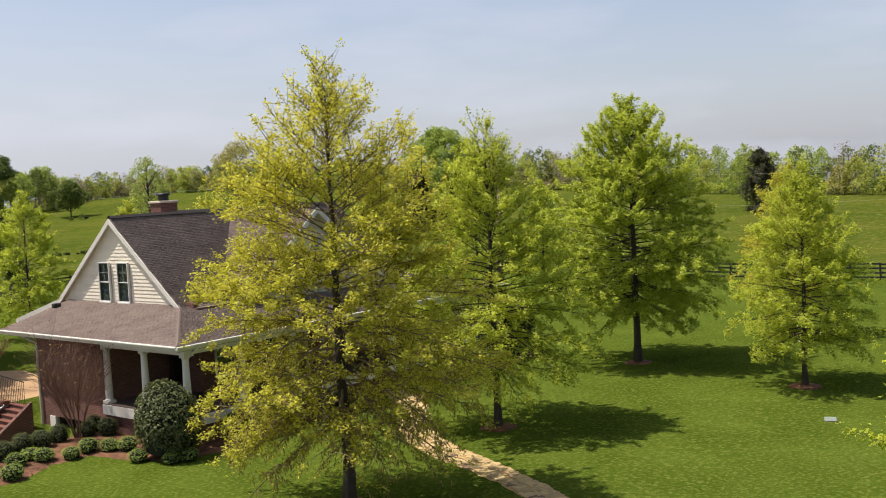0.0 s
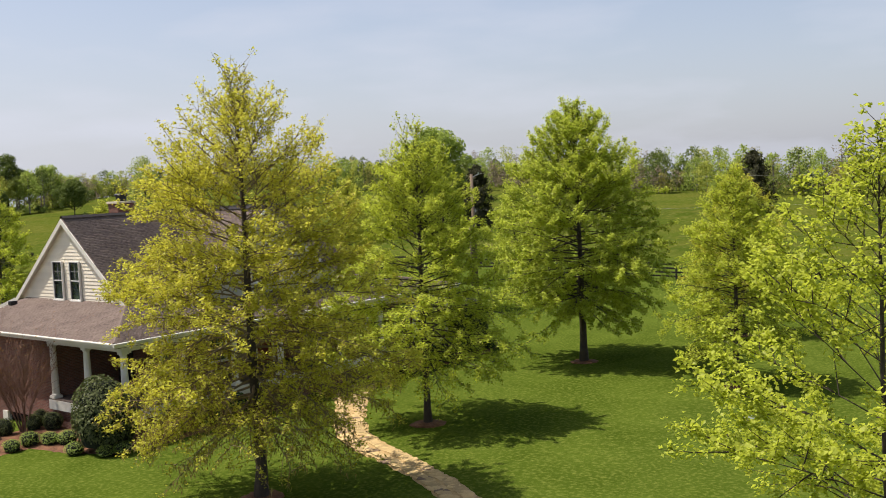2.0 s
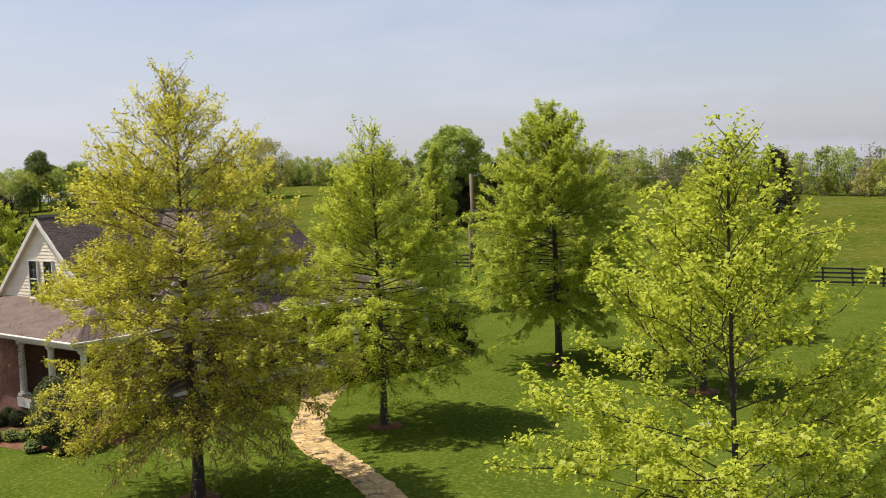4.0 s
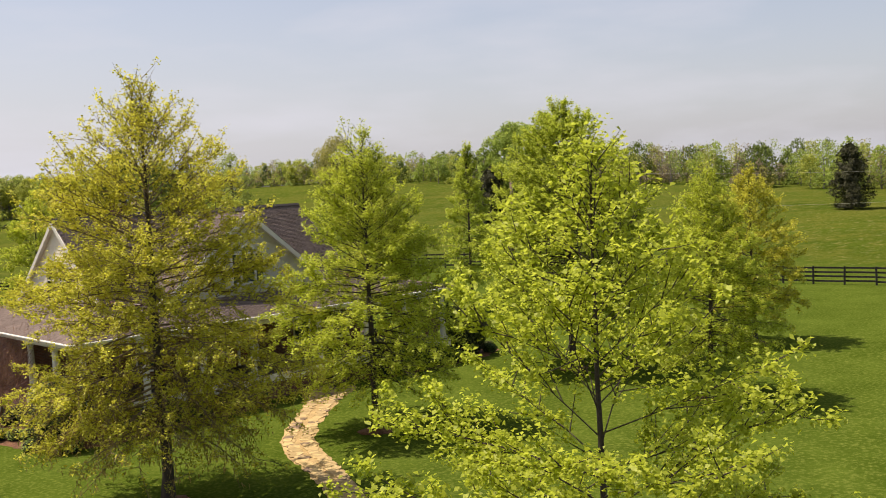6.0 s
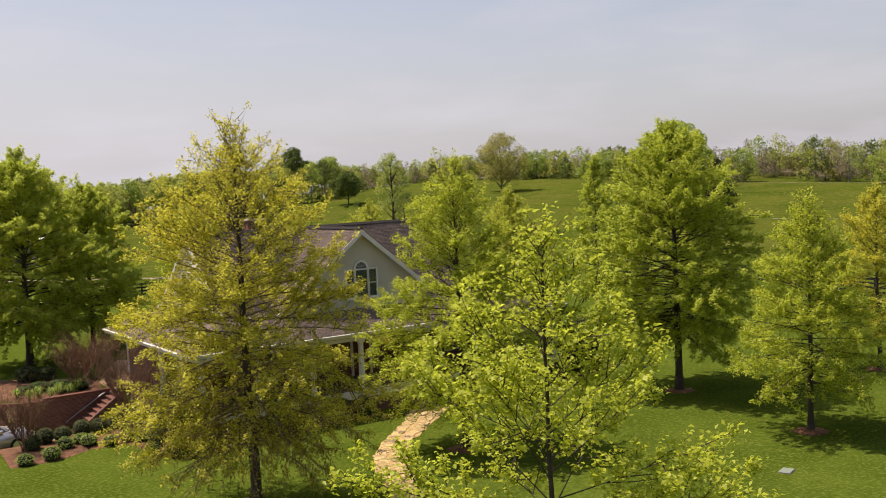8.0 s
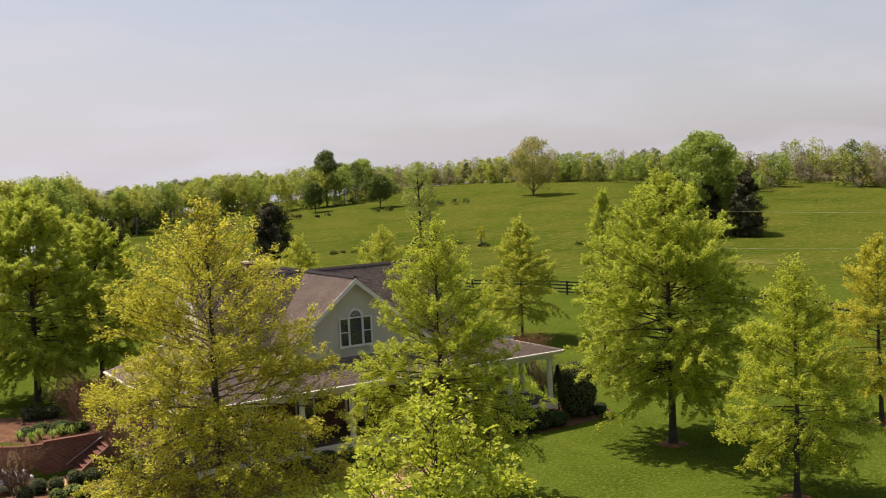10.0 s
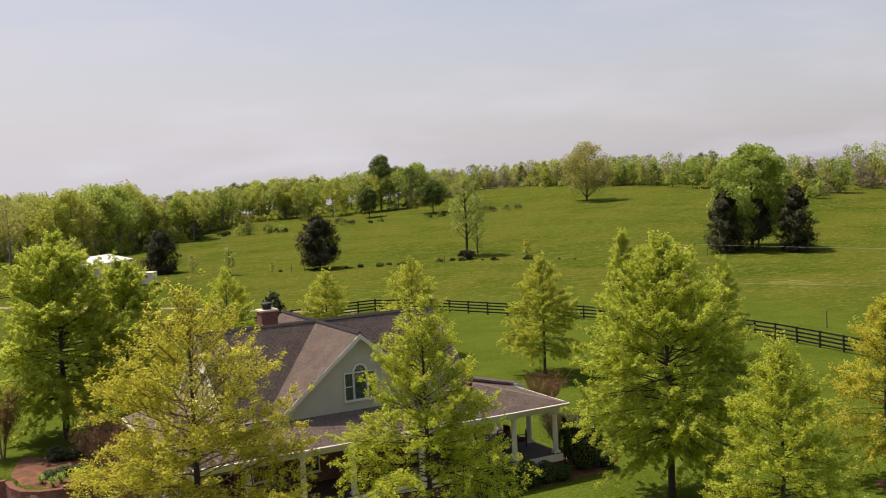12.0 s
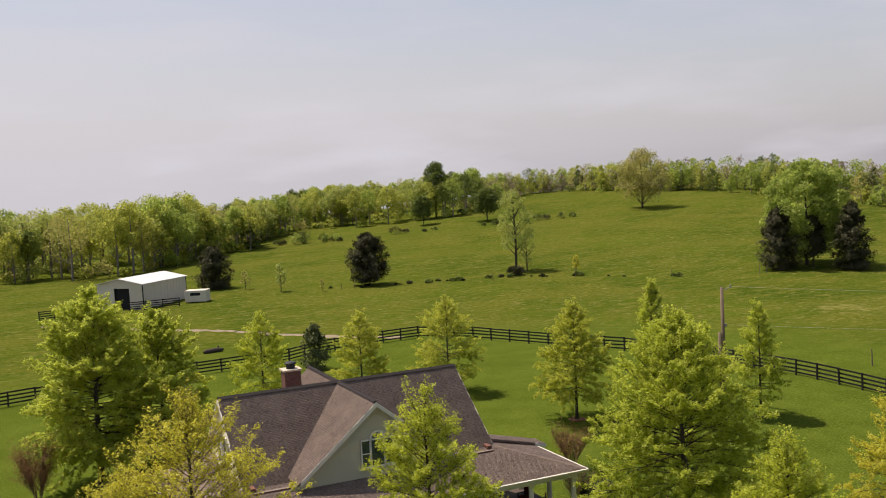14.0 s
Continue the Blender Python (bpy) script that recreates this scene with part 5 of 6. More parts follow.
# ---- porch seats ----
def porch_chair(at, turn):
    t = thing("porch_chair", (at[0], at[1], FLOOR), turn, "dark porch armchair with a red cushion", "chair", "porch chairs")
    for x in (-0.27, 0.27):
        for y, zt in ((-0.25, 0.62), (0.25, 0.95)):
            part("leg", boxes((x - 0.025, y - 0.025, 0, x + 0.025, y + 0.025, zt), bevel=0.005), M_IRON, t)
        part("armrest", boxes((x - 0.04, -0.29, 0.62, x + 0.04, 0.23, 0.66), bevel=0.01), M_IRON, t)
    part("seat", boxes((-0.26, -0.27, 0.36, 0.26, 0.25, 0.41), bevel=0.01), M_IRON, t)
    part("cushion", boxes((-0.25, -0.27, 0.41, 0.25, 0.22, 0.51), bevel=0.03), M_CUSHION, t, "red seat cushion")
    part("backrest", boxes((-0.25, 0.20, 0.46, 0.25, 0.29, 0.98), bevel=0.03), M_CUSHION, t, "red back cushion")


M_CUSHION = material("red_cushion_cloth", (0.16, 0.022, 0.020), 0.9, 0.2, 4, 60, 0.2)
for x, y, a in ((16.7, -6.7, -120), (16.4, -5.2, -80)):
    porch_chair((x, y), a)


# ---- car at the court ----
def build_car(at, turn):
    M_PAINT = material("silver_car_paint", (0.50, 0.51, 0.53), 0.28, 0.04, 2, 40, 0.0, metal=0.55)
    M_TYRE = material("black_tyre", (0.015, 0.015, 0.016), 0.85, 0.2, 6, 40, 0.2)
    M_RIM = material("alloy_wheel", (0.55, 0.55, 0.56), 0.3, 0.05, 6, 40, 0, metal=0.8)
    M_CARGLASS = material("dark_car_glass", (0.012, 0.014, 0.016), 0.06, 0.1, 2, 10, 0, spec=0.6)
    M_LAMP = material("headlight_glass", (0.7, 0.7, 0.72), 0.12, 0.05, 5, 30, 0)
    car = thing("car", (at[0], at[1], gz(*at) + 0.03), turn, "silver sport utility car parked on the concrete drive", "car")
    body = bmesh.new()
    prof = [(-2.25, 0.35), (-2.28, 0.75), (-2.1, 1.05), (0.95, 1.10), (1.95, 0.98), (2.22, 0.80), (2.28, 0.45), (2.15, 0.32)]
    prism(body, [(x, -0.92, z) for x, z in prof], (0, 1.84, 0))
    bmesh.ops.bevel(body, geom=list(body.edges), offset=0.07, segments=3, affect="EDGES")
    part("body", body, M_PAINT, car, smooth=True)
    cab = bmesh.new()
    lo = [(-2.12, 1.05), (0.98, 1.08)]
    hi = [(-1.95, 1.70), (0.15, 1.72)]
    pts = [(x, sy * w, z) for (x, z), w in ((lo[0], 0.86), (lo[1], 0.86), (hi[1], 0.70), (hi[0], 0.70)) for sy in (-1, 1)]
    vs = [cab.verts.new(p) for p in pts]
    for q in ((0, 1, 3, 2), (4, 5, 7, 6), (0, 2, 4, 6), (1, 7, 5, 3), (2, 3, 5, 4), (0, 6, 7, 1)):
        cab.faces.new([vs[i] for i in q])
    bmesh.ops.bevel(cab, geom=list(cab.edges), offset=0.05, segments=2, affect="EDGES")
    part("cabin_glass", cab, M_CARGLASS, car)
    part("roof", boxes((-1.95, -0.69, 1.68, 0.18, 0.69, 1.76), bevel=0.03), M_PAINT, car)
    for sy in (-1, 1):
        for a, b in (((0.98, 0.86, 1.08), (0.15, 0.71, 1.72)), ((-0.75, 0.87, 1.07), (-0.72, 0.71, 1.72)), ((-2.1, 0.86, 1.06), (-1.93, 0.71, 1.70))):
            part("pillar", bar(bmesh.new(), (a[0], sy * a[1], a[2]), (b[0], sy * b[1], b[2]), 0.045, 6), M_PAINT, car)
        part("headlight", boxes((2.08, sy * 0.72 - 0.17, 0.68, 2.27, sy * 0.72 + 0.17, 0.86), bevel=0.03), M_LAMP, car)
        part("wing_mirror", boxes((0.55, sy * 1.0 - 0.10, 1.08, 0.72, sy * 1.0 + 0.10, 1.24), bevel=0.03), M_PAINT, car)
        for x in (-1.38, 1.38):
            wh = part("wheel", bar(bmesh.new(), (x, sy * 0.80, 0.345), (x, sy * 0.86, 0.345), 0.10, 10), M_IRON, car)
            part("tyre", bar(bmesh.new(), (x, sy * 0.72, 0.345), (x, sy * 0.94, 0.345), 0.345, 22), M_TYRE, wh)
            part("rim", bar(bmesh.new(), (x, sy * 0.90, 0.345), (x, sy * 0.955, 0.345), 0.22, 18), M_RIM, wh)
    part("bumper", boxes((2.18, -0.85, 0.34, 2.34, 0.85, 0.58), bevel=0.05), M_PAINT, car)
    part("grille", boxes((2.20, -0.42, 0.62, 2.29, 0.42, 0.80), bevel=0.02), M_IRON, car)


build_car((-10.2, 2.5), 6)


# ---- fence ----
M_FENCE = material("black_stained_fence", (0.022, 0.019, 0.018), 0.85, 0.35, 1.5, 30, 0.2, object_vary=0.4)
FENCE_POST = bm_mesh("post", boxes((-0.07, -0.07, -0.4, 0.07, 0.07, 1.50), bevel=0.012), M_FENCE)
FENCE_BOARD = bm_mesh("board", boxes((0, -0.085, -0.075, 1.0, -0.055, 0.075)), M_FENCE)


def fence(pts, label="black four-board horse fence along the lawn"):
    fn = thing("fence", (pts[0][0], pts[0][1], 0), 0, label, "fence")
    ox, oy = pts[0]
    rng = random.Random(5)
    last = None
    for a, b in zip(pts, pts[1:]):
        L = math.hypot(b[0] - a[0], b[1] - a[1])
        k = max(1, round(L / 2.44))
        for i in range(k + (b == pts[-1])):
            x, y = a[0] + (b[0] - a[0]) * i / k, a[1] + (b[1] - a[1]) * i / k
            p = part("post", FENCE_POST, None, fn)
            p.matrix_basis = pose(x - ox, y - oy, gz(x, y), rng.gauss(0, 0.7), rng.gauss(0, 0.7), math.degrees(math.atan2(b[1] - a[1], b[0] - a[0])))
            if last is not None:
                d = Vector((x, y, gz(x, y))) - Vector(last)
                for h in (0.28, 0.64, 1.00, 1.36):
                    q = part("board", FENCE_BOARD, None, fn)
                    m = Matrix.Translation((last[0] - ox, last[1] - oy, last[2] + h + rng.gauss(0, 0.012))) @ d.to_track_quat("X", "Z").to_matrix().to_4x4()
                    q.matrix_basis = m @ Matrix.Diagonal((d.length, 1, 1, 1))
            last = (x, y, gz(x, y))
    return fn


fence([(60.1, -46.1), (58.9, -15.4), (55.9, -1.2), (54.3, 12.4), (52.9, 21.8)])
fence([(52.9, 21.8), (49.8, 32.7), (45.4, 41.2), (40.8, 51.1), (35.9, 56.6)])
fence([(35.9, 56.6), (28.8, 56.1), (22.7, 54.9), (18.4, 52.4), (8.1, 51.8), (-8.2, 48.6), (-20.7, 44.9)])
fence([(-4.9, 119.5), (2.0, 120.7)], "short run of black board fence near the barn")
fence([(9.3, 119.8), (17.5, 118.1)], "short run of board fence before the barn")

# ---- utility pole and wires ----
M_POLE = material("weathered_pole", (0.17, 0.125, 0.085), 0.9, 0.25, 3, 30, 0.3)
PX, PY = 43.0, 8.6
pole = thing("utility_pole", (PX, PY, gz(PX, PY)), 0, "weathered grey wooden utility pole with a transformer arm", "utility pole")
part("pole", bar(bmesh.new(), (0, 0, -0.5), (0, 0, 9.6), 0.19, 12, 0.13), M_POLE, pole, smooth=True)
part("brace_pole", bar(bmesh.new(), (-0.34, 0.1, -0.5), (-0.28, 0.1, 5.9), 0.16, 10, 0.12), M_POLE, pole, smooth=True)
part("insulator_arm", bar(bmesh.new(), (0, 0, 9.3), (0.75, -0.2, 9.55), 0.035, 6), M_RAIL, pole)
part("insulator", bar(bmesh.new(), (0.75, -0.2, 9.5), (0.75, -0.2, 9.75), 0.06, 8), M_PAD, pole)
part("bracket", boxes((0.08, -0.1, 6.3, 0.34, 0.1, 6.55), bevel=0.02), M_RAIL, pole)
M_WIRE = material("grey_wire", (0.42, 0.40, 0.34), 0.6, 0.1, 5, 30, 0)
for (ax, ay, az), (bx, by, bz), sag in (((PX + 0.7, PY - 0.2, gz(PX, PY) + 9.6), (90, -26, 9.0), 0.6), ((PX, PY, gz(PX, PY) + 6.5), (90, -27, 6.5), 0.6)):
    s = np.linspace(0, 1, 24)
    ln = np.stack([ax + (bx - ax) * s, ay + (by - ay) * s, az + (bz - az) * s - sag * 4 * s * (1 - s)], 1)
    v, f = tubes([(ln, np.full(24, 0.007))], 4)
    tagged(new("power_line", np_mesh("power_line", v, f, M_WIRE)), "thin overhead wire running from the utility pole", "wire", "overhead wires")

# ---- barn, white trailer, log, farm track ----
M_TRACK = material("dusty_gravel", (0.22, 0.175, 0.115), 0.95, 0.3, 0.7, 12, 0.3)
M_BARN = material("pale_metal_siding", (0.58, 0.53, 0.45), 0.6, 0.10, 0.8, 12, 0.1)
M_BARN_ROOF = material("white_metal_roof", (0.62, 0.62, 0.61), 0.4, 0.06, 0.6, 12, 0.05)
barn = thing("barn", (11.7, 119.2, gz(11.7, 119.2) - 0.1), -45, "pale metal barn with white roof and near-black panel painting the shade inside the doorway", "barn")
bw, bl, be, bp = 9.5, 12.4, 4.4, 5.3
part("wall", boxes((-bw, 0, 0, -bw + 3.5, 0.15, be), (-bw + 3.5, 0, 3.7, -bw + 6.7, 0.15, be), (-bw + 6.7, 0, 0, 0, 0.15, be), (-0.15, 0.15, 0, 0, bl, be), (-bw, 0.15, 0, -bw + 0.15, bl, be), (-bw + 0.15, bl - 0.15, 0, -0.15, bl, be)), M_BARN, barn)
part("gable_wall", prism(bmesh.new(), [(-bw, 0, be), (0, 0, be), (-bw / 2, 0, bp)], (0, 0.15, 0)), M_BARN, barn)
part("gable_wall", prism(bmesh.new(), [(-bw, bl - 0.15, be), (0, bl - 0.15, be), (-bw / 2, bl - 0.15, bp)], (0, 0.15, 0)), M_BARN, barn)
for x in (-bw - 0.25, 0.25):
    part("roof", prism(bmesh.new(), [(-bw / 2, -0.3, bp + 0.05), (x, -0.3, be - 0.02), (x, -0.3, be + 0.08), (-bw / 2, -0.3, bp + 0.15)], (0, bl + 0.6, 0)), M_BARN_ROOF, barn)
# near-black sheet across the opening paints the barn's inner shade
part("doorway", boxes((-bw + 3.5, 0.4, 0, -bw + 6.7, 0.5, 3.7)), M_DARK, barn, "near-black panel painting the shade inside the doorway")
for x in np.arange(-bw + 7.0, 0, 0.9):
    part("rib", boxes((x, -0.03, 0.1, x + 0.06, 0.0, be - 0.05)), M_BARN, barn)
for y in np.arange(0.6, bl, 0.9):
    part("rib", boxes((0, y, 0.1, 0.03, y + 0.06, be - 0.05)), M_BARN, barn)
for x, y in ((0.02, -0.02), (0.02, bl)):
    part("corner_trim", boxes((x - 0.12, y - 0.02, 0, x + 0.03, y + 0.12, be)), M_IRON, barn)
tr = thing("stock_trailer", (21.1, 120.6, gz(21.1, 120.6)), -28, "white box trailer with a dark window beside the barn", "trailer")
part("body", boxes((-1.9, -1.3, 0.12, 1.9, 1.3, 2.15), bevel=0.06), M_BARN, tr)
part("window", boxes((-0.9, -1.33, 1.25, 0.9, -1.29, 1.75)), M_DARK, tr)
for x in (-0.7, 0.5):
    part("wheel", bar(bmesh.new(), (x, -1.28, 0.22), (x, -1.1, 0.22), 0.22, 14), M_IRON, tr)
lg = thing("log", (12.6, 65.5, gz(12.6, 65.5) + 0.2), 10, "dark fallen log lying on the grass", "log")
lv, lf = tubes([(np.array([(-1.3, 0, -0.02), (-0.95, 0.05, 0.02), (-0.35, -0.04, 0.0), (0.25, 0.06, 0.05), (0.9, 0.0, 0.02), (1.3, 0.12, 0.06)]), np.array([0.14, 0.30, 0.34, 0.30, 0.27, 0.10]))], 10)
part("trunk", np_mesh("trunk", lv, lf, M_BARK, True), None, lg)
part("knot", bar(bmesh.new(), (0.5, 0, 0.1), (0.7, 0.25, 0.5), 0.09, 6), M_BARK, lg)
drape("farm_track", [(-5.1, 112.2), (3.8, 99.8), (13.5, 88.7), (18.1, 83.9), (22.2, 77.6), (25.4, 71.8), (29.2, 65.6), (35.0, 58.6)], [(-5.5, 110.0), (3.2, 97.9), (13.0, 86.7), (17.6, 82.0), (21.6, 75.9), (24.5, 70.4), (28.1, 64.1), (33.6, 57.6)], M_TRACK, 0.05, 5, "pale gravel farm track to the barn", "track", rough_edge=0.35, seed=9)


# ---- distant trees ----
def far_tree(rng, h, w, n, leaf, lobes=16, base=0.22, cone=False, open_=0.0):
    """Leaf places, leaf normals and woody lines of a tree seen from far off."""
    trunk_line = (np.array([(0, 0, -0.3), (0.02 * w, 0, h * 0.35), (0, 0.02 * w, h * 0.88)]), np.array([0.017 * h, 0.012 * h, 0.003 * h]))
    if cone:
        # upswept sprays on a tapering body
        m = int(80 + 5 * h)
        u0 = rng.random(m) ** 1.1
        prof0 = np.interp(u0, [0, 0.10, 0.25, 0.5, 0.75, 0.92, 1.0], [0.72, 0.98, 1.0, 0.80, 0.50, 0.24, 0.05])
        az0 = np.arange(m) * 2.39996 + rng.normal(size=m) * 0.2
        reach = w / 2 * prof0 * (0.70 + 0.42 * rng.random(m))
        out = np.stack([np.cos(az0), np.sin(az0), 0.45 + 0.5 * u0], 1)
        root = np.stack([0 * u0, 0 * u0, h * (base + (0.95 - base) * u0)], 1)
        k = rng.integers(0, m, n)
        s = rng.random(n) ** 0.55
        wide = w * 0.070 * (1.25 - 0.8 * s) * (0.5 + 0.5 * prof0[k])
        c = root[k] + out[k] * (reach[k] * s)[:, None] + rng.normal(size=(n, 3)) * wide[:, None]
        c[:, 2] -= 0.16 * h * (1 - u0[k]) * s * prof0[k]
        c[:, 2] = np.clip(c[:, 2], h * base * 0.6 + 0.2 * rng.random(n), h * 1.02)
        nn = out[k] * np.array([1, 1, 0.7])
        nn /= np.linalg.norm(nn, axis=1)[:, None]
        return c, nn * 1.8, [trunk_line]
    # leafy lobes over an uneven crown, each on its own limb
    az = np.arange(lobes) * 2.39996 + rng.normal(size=lobes) * 0.4
    u = (np.arange(lobes) + rng.random(lobes)) / lobes
    prof = np.sin(np.pi * np.clip(0.16 + 0.80 * u, 0, 1)) ** 0.6
    lr = w * (0.085 + 0.075 * rng.random(lobes)) * min(1.0, (18 / lobes) ** 0.33 * 1.2)
    reach = np.maximum(0, w / 2 * prof * (0.55 + 0.55 * rng.random(lobes)) - lr * 0.6)
    tip = np.stack([reach * np.cos(az), reach * np.sin(az), h * base + lr + (h * (0.97 - base) - 2 * lr) * u], 1)
    start = np.stack([0 * u, 0 * u, np.maximum(h * base * 0.7, tip[:, 2] - reach * (0.8 + 0.5 * rng.random(lobes)))], 1)
    k = rng.choice(lobes, n, p=lr ** 2 / (lr ** 2).sum())
    dd = rng.normal(size=(n, 3))
    dd /= np.linalg.norm(dd, axis=1)[:, None]
    dd[:, 2] = np.where(rng.random(n) < 0.5, np.abs(dd[:, 2]), dd[:, 2])
    c = tip[k] + dd * (lr[k] * (0.45 + 0.75 * rng.random(n) ** 0.7))[:, None] * np.array([1, 1, 1.1])
    lines = [trunk_line]
    for i in range(0, lobes, max(1, lobes // 16)):
        mid = (start[i] + tip[i]) / 2 + np.array([0, 0, -0.012 * h])
        lines.append((np.array([start[i], mid, tip[i]]), np.array([0.006 * h, 0.004 * h, 0.0015 * h])))
    return c, dd * 0.9, lines


def distant(name, at, h, w, label, mat, seed, n=2600, leaf=0.38, category="tree", group="", **kw):
    rng = np.random.default_rng(seed)
    t = thing(name, (at[0], at[1], gz(*at) - 0.05), 0, label, category, group)
    c, nn, lines = far_tree(rng, h, w, n, leaf, **kw)
    v, f = tubes(lines, 5)
    part("trunk", np_mesh("trunk", v, f, M_BARK, True), None, t)
    v, f = leaf_tris(rng, c, leaf, nn)
    part("crown", np_mesh("crown", v, f, mat), None, t)
    return t


M_LEAF_P = leaf_material("leaf_pale_green", (0.26, 0.31, 0.07), (0.52, 0.57, 0.15), 0.6, 0.5)
M_LEAF_BR = leaf_material("buds_brown", (0.29, 0.27, 0.07), (0.52, 0.49, 0.15), 0.45, 0.4)
M_LEAF_K = leaf_material("leaf_deep_green", (0.085, 0.12, 0.025), (0.20, 0.25, 0.05), 0.4, 0.4)
distant("cedar_tree", (51.6, 116.3), 9.6, 8.3, "dark green cedar standing in the pasture", M_LEAF_D, 1, 22500, 0.25, cone=True, base=0.10)
distant("cedar_tree", (27.6, 137.0), 8.2, 7.8, "dark cedar beside the barn", M_LEAF_D, 2, 13500, 0.25, cone=True, base=0.03)
distant("cedar_tree", (109.3, 73.0), 10.8, 7.5, "dark brownish cedar under a pale tree", M_LEAF_D, 3, 18000, 0.25, cone=True, base=0.03)
distant("cedar_tree", (114.1, 70.4), 8.8, 5.8, "dark cedar with a bare foot under a pale tree", M_LEAF_D, 4, 12000, 0.25, cone=True, base=0.24)
distant("cedar_tree", (116.4, 64.1), 11.3, 6.8, "dense dark cedar in the pasture", M_LEAF_D, 5, 18000, 0.25, cone=True, base=0.05)
distant("pasture_tree", (115.2, 72.9), 18.8, 14.9, "tall spring green tree above dark cedars", M_LEAF_F, 6, 30000, 0.33, lobes=70, base=0.06)
distant("cedar_tree", (148.7, 26.1), 11.4, 7.6, "dense dark cedar on the pasture rise", M_LEAF_D, 7, 15000, 0.25, cone=True, base=0.05)
distant("pasture_tree", (164.4, 187.8), 18.4, 15.4, "lone tan-green budding tree on the hilltop", M_LEAF_BR, 8, 11000, 0.34, lobes=40, base=0.08)
distant("pasture_tree", (110.8, 227.2), 9.5, 7.3, "dark green round tree at the wood's edge", M_LEAF_K, 9, 5000, 0.36, lobes=40, base=0.22)
distant("pasture_tree", (125.9, 213.5), 10.6, 10.6, "deep green round tree at the wood's edge", M_LEAF_K, 10, 7500, 0.36, lobes=50, base=0.18)
distant("pasture_tree", (124.4, 247.8), 19.0, 10.2, "tall dark round tree above the ridge woods", M_LEAF_K, 26, 5000, 0.40, lobes=30, base=0.50)
distant("pasture_tree", (78.7, 109.4), 16.2, 7.6, "thin half-bare tall tree in the pasture", M_LEAF_P, 11, 4200, 0.24, lobes=46, base=0.24)
distant("pasture_tree", (79.9, 107.4), 7.6, 3.7, "thin half-bare tree in the pasture", M_LEAF_P, 12, 380, 0.22, lobes=24, base=0.12)
distant("pasture_bush", (76.1, 104.8), 1.8, 3.7, "dark low bush at a tree's foot", M_LEAF_D, 13, 1500, 0.28, "bush", base=0.02)
distant("sapling", (36.1, 120.6), 5.4, 2.5, "small thin sapling in the pasture", M_LEAF_P, 14, 520, 0.24)
distant("sapling", (42.1, 115.0), 2.4, 0.9, "small bare sapling in the pasture", M_LEAF_BR, 15, 90, 0.2)
distant("sapling", (84.8, 98.0), 3.5, 1.7, "small yellow-green sapling in the pasture", M_LEAF_Y, 16, 320, 0.24)
distant("sapling", (31.8, 130.0), 3.8, 2.5, "small budding tree near the barn", M_LEAF_BR, 17, 240, 0.22)
distant("magnolia_tree", (19.3, 45.3), 5.0, 3.6, "dark glossy evergreen tree near the fence", M_LEAF_B, 18, 2600, 0.24, base=0.05, cone=True)
for i, (x, y, h, w) in enumerate([(8.1, 22.4, 9.4, 5.5), (16.9, 23.6, 8.5, 4.7), (25.9, 25.8, 8.7, 6.2)]):
    tree("oak_tree", (x, y), ("light green oak on the back lawn", "yellow-gold young oak near the fence", "yellow-gold oak behind the house")[i], (M_LEAF_N, M_LEAF_O, M_LEAF_O)[i], 40 + i, height=h, radius=w * 0.56, base=0.2,
         branches=80, leaves=120, leaf=0.105, trunk=0.10, bare_low=0.9, twigs=8, tail=0.4)

# hedgerow along the far field edge, and rough growth along the old fence line
rng = np.random.default_rng(77)


def bushes(line, count, hmin, hmax, name, label, group, mats, wide=1.35, seed0=200):
    p = np.array(line, float)
    cum = np.concatenate([[0], np.cumsum(np.linalg.norm(np.diff(p, axis=0), axis=1))])
    for i in range(count):
        s = (i * 0.4 + 0.6 * count * rng.random()) / count * cum[-1]
        x, y = np.interp(s, cum, p[:, 0]) + rng.normal() * 0.7, np.interp(s, cum, p[:, 1]) + rng.normal() * 0.7
        h = hmin + (hmax - hmin) * rng.random() ** 2.2
        distant(name, (x, y), h, h * wide, label, mats[i % len(mats)], seed0 + i, int(140 + 110 * h), 0.22, "bush", group, base=0.02, lobes=14)


bushes([(49.5, 241.7), (62.3, 227.2), (73.9, 220.6), (85.3, 213.4)], 24, 1.3, 4.0, "hedge_bush", "dark green field-edge bush", "field-edge bushes", [M_LEAF_K, M_LEAF_D, M_LEAF_F])
bushes([(85.3, 213.4), (101.0, 213.0), (118.8, 204.1), (148.4, 187.2)], 13, 0.8, 2.6, "hedge_bush", "dark green field-edge bush", "field-edge bushes", [M_LEAF_K, M_LEAF_D], 1.8, 240)
bushes([(31.6, 132.1), (45.8, 116.4), (52.8, 114.5), (73.9, 103.7), (93.3, 82.7), (100.3, 73.2), (109.2, 68.9)], 26, 0.25, 1.1, "field_weed", "low dark weed clump along the old field line", "field line weeds", [M_LEAF_K, M_LEAF_D, M_LEAF_K], 1.9, 270)
for i, (x, y, h) in enumerate([(45.8, 115.1, 1.3), (48.0, 114.4, 1.2), (70.0, 102.3, 1.5), (82.7, 94.9, 1.6), (93.7, 81.8, 1.3), (104.0, 72.0, 1.5), (105.0, 71.4, 1.3), (62.3, 11.1, 1.6)]):
    st = thing("stake", (x, y, gz(x, y)), 0, "weathered wooden stake standing in the grass", "stake", "field stakes")
    part("shaft", bar(bmesh.new(), (0, 0, -0.2), (0.06 * (i % 3 - 1), 0.03, h), 0.07, 6, 0.05), M_POLE, st)


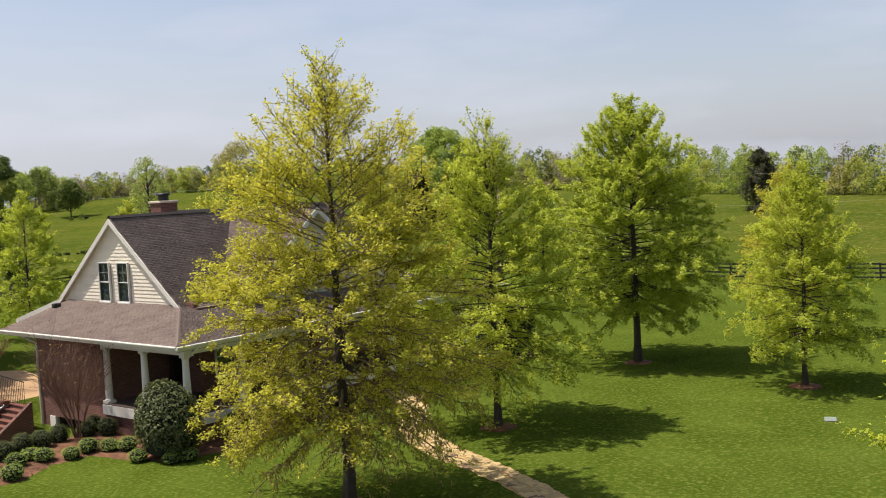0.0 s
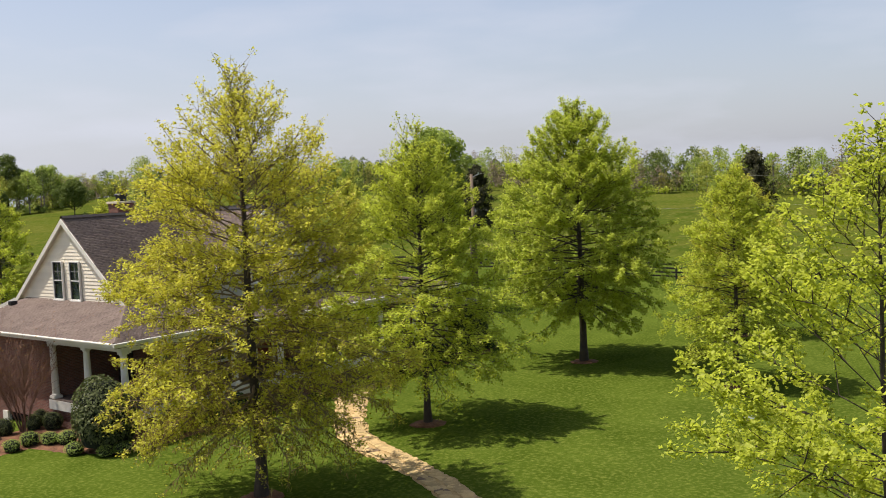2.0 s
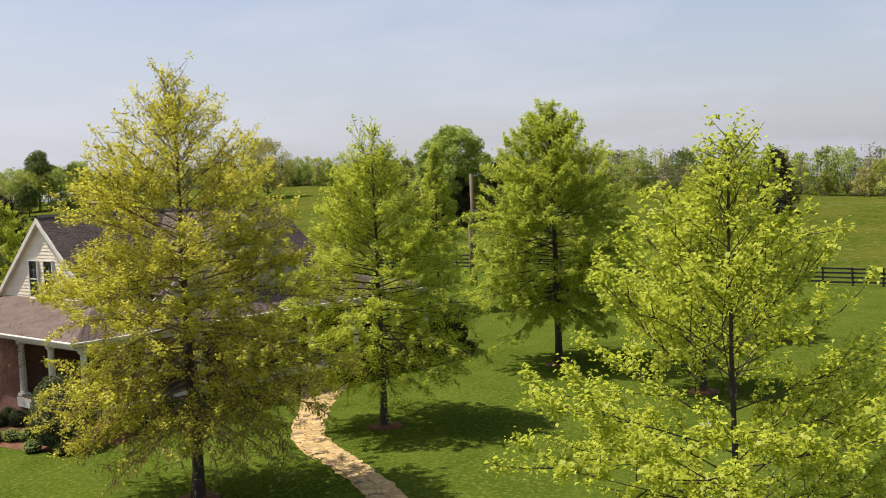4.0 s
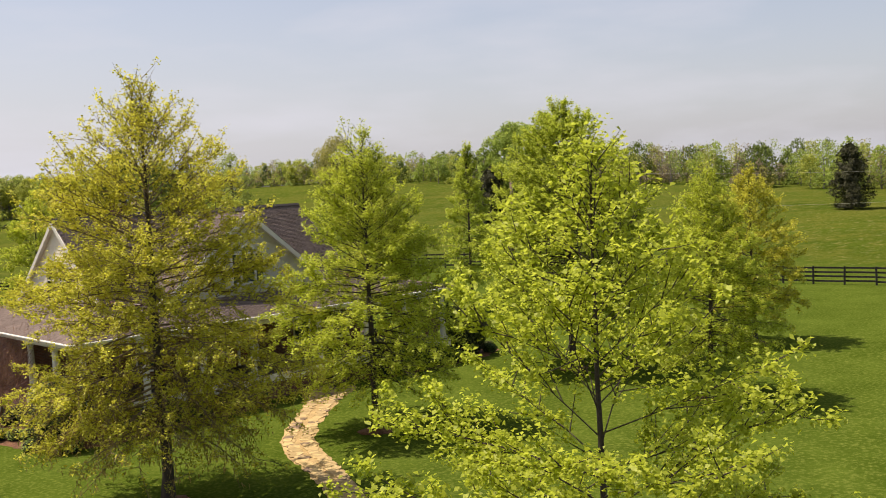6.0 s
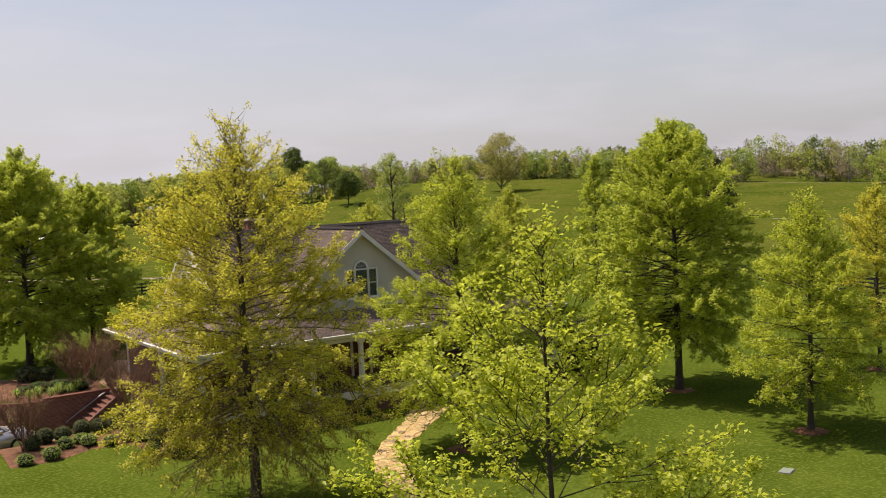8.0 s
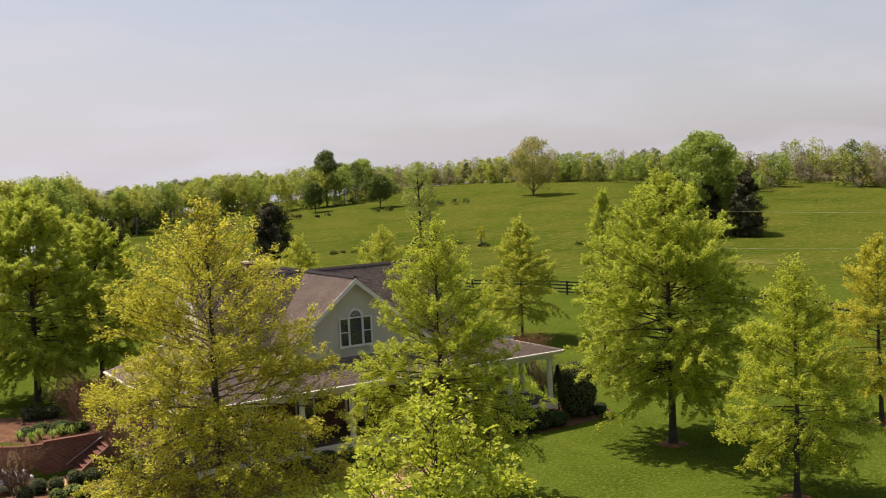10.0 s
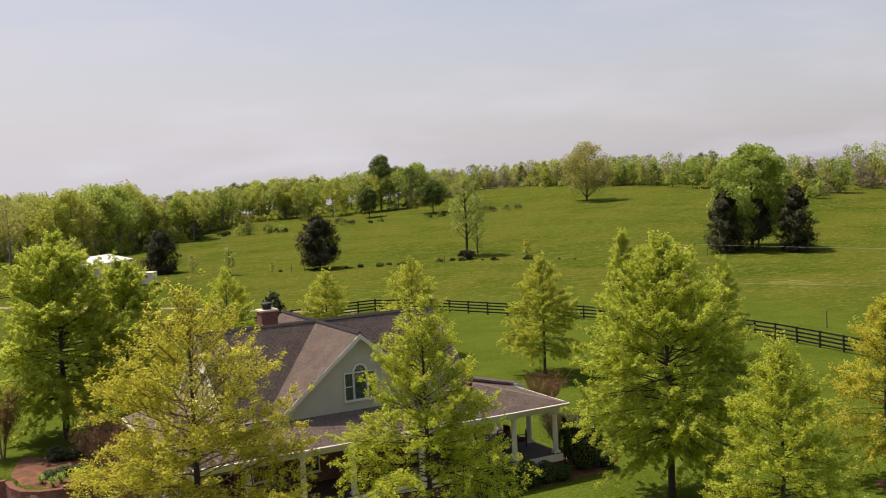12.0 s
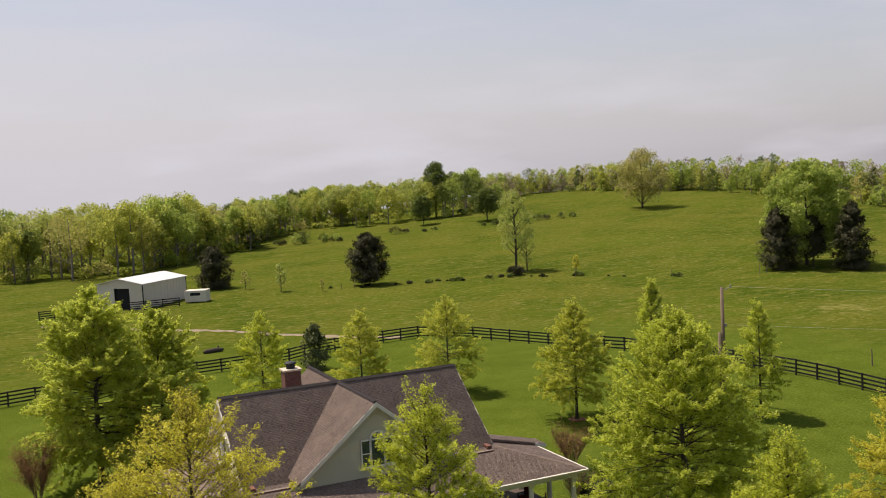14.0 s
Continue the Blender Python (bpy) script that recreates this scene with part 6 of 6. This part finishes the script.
# ---- woods ----
def woods(name, spots, label, mats, seed, n=950, leaf=0.62, hmin=11, hmax=17, low=0.20):
    """Many far trees as one mass for each leaf colour, with their trunks."""
    rng = np.random.default_rng(seed)
    V = {m.name: [] for m in mats}
    L = []
    by = {m.name: m for m in mats}
    for x, y in spots:
        h = hmin + (hmax - hmin) * rng.random()
        w = h * (0.52 + 0.30 * rng.random())
        m = mats[rng.choice(len(mats), p=np.array([0.30, 0.27, 0.19, 0.15, 0.09][:len(mats)]) / sum([0.30, 0.27, 0.19, 0.15, 0.09][:len(mats)]))]
        c, nn, lines = far_tree(rng, h, w, int(n * (0.35 if m.name.startswith("buds") else 1) * (0.7 + 0.6 * rng.random())), leaf, lobes=int(24 + 14 * rng.random()), base=low + 0.18 * rng.random())
        o = np.array([x, y, gz(x, y) - 0.1])
        v, _ = leaf_tris(rng, c + o, leaf, nn)
        V[m.name].append(v)
        L += [(p + o, r) for p, r in lines[:6]]
        # undergrowth at its foot
        for _ in range(2 if low < 0.1 else 1):
            q = o + np.array([rng.normal() * 3, rng.normal() * 3, 0])
            q[2] = gz(q[0], q[1]) - 0.1
            hh = 2.0 + 3 * rng.random()
            c, nn, _l = far_tree(rng, hh, hh * 1.5, int(n * 0.14), leaf, lobes=9, base=0.02)
            v, _ = leaf_tris(rng, c + q, leaf, nn)
            V[m.name].append(v)
    for k, vs in V.items():
        if vs:
            v = np.concatenate(vs)
            tagged(new(name, np_mesh(name, v, np.arange(len(v)).reshape(-1, 3), by[k])), label, "woods", kind="stuff")
    v, f = tubes(L, 4)
    tagged(new(name + "_trunks", np_mesh(name + "_trunks", v, f, M_BARK_P, True)), "grey trunks and limbs of the woods", "woods", kind="stuff")


M_BARK_P = material("pale_bark", (0.20, 0.175, 0.15), 0.95, 0.3, 2, 20, 0.3)
M_LEAF_W = leaf_material("leaf_wood_yellow", (0.29, 0.32, 0.05), (0.58, 0.60, 0.12), 0.6, 0.6)


def along(line, count, depth, rng, away=(-10, -45)):
    """Random spots behind a wood's edge line, away from the house."""
    p = np.array(line, float)
    seg = np.linalg.norm(np.diff(p, axis=0), axis=1)
    cum = np.concatenate([[0], np.cumsum(seg)])
    out = []
    for i in range(count):
        s = (i + rng.random()) / count * cum[-1]
        q = np.array([np.interp(s, cum, p[:, c]) for c in (0, 1)])
        d = q - np.array(away)
        d /= np.linalg.norm(d)
        out.append(q + d * depth * (rng.random() ** 1.5) + rng.normal(size=2) * 1.5)
    return out


M_LEAF_T = leaf_material("buds_grey_tan", (0.20, 0.16, 0.10), (0.36, 0.30, 0.19), 0.4, 0.4)
WOOD_MIX = [M_LEAF_W, M_LEAF_F, M_LEAF_P, M_LEAF_BR, M_LEAF_K]
EDGE_MIX = [M_LEAF_F, M_LEAF_T, M_LEAF_W, M_LEAF_K, M_LEAF_BR]
rng = np.random.default_rng(5)
woods("woods_valley", along([(-84.8, 168.8), (-39.9, 187.0), (-8.5, 201.0), (1.6, 190.9), (10.9, 185.3), (21.1, 186.4), (30.2, 205.4), (42.3, 218.8)], 135, 80, rng), "mixed spring woods in pale and yellow greens", WOOD_MIX, 51, 2300, 0.42, 12.5, 19.0)
woods("woods_ridge", along([(42.4, 220.3), (53.1, 225.0), (63.6, 250.4), (80.5, 268.3), (95.2, 278.8), (98.4, 247.9), (106.3, 250.1), (125.7, 240.9), (139.4, 246.3)], 125, 55, rng), "mixed spring woods along the ridge", WOOD_MIX, 52, 1800, 0.42, 10.5, 14.5)
woods("woods_crest", along([(139.4, 246.3), (166.6, 277.1), (192.7, 284.5), (198.8, 220.4), (205.7, 188.8), (201.0, 141.6), (195.5, 125.3)], 300, 60, rng), "mixed spring woods beyond the hilltop", EDGE_MIX, 53, 800, 0.40, 4.5, 11.0, 0.0)
woods("woods_east", along([(230.6, 149.6), (217.7, 88.1), (209.8, 43.0), (204.0, 13.4), (193.8, -19.2), (192.9, -61.4)], 260, 70, rng), "mixed spring woods along the eastern field edge, some still bare", EDGE_MIX, 54, 850, 0.40, 5.5, 13.5, 0.0)
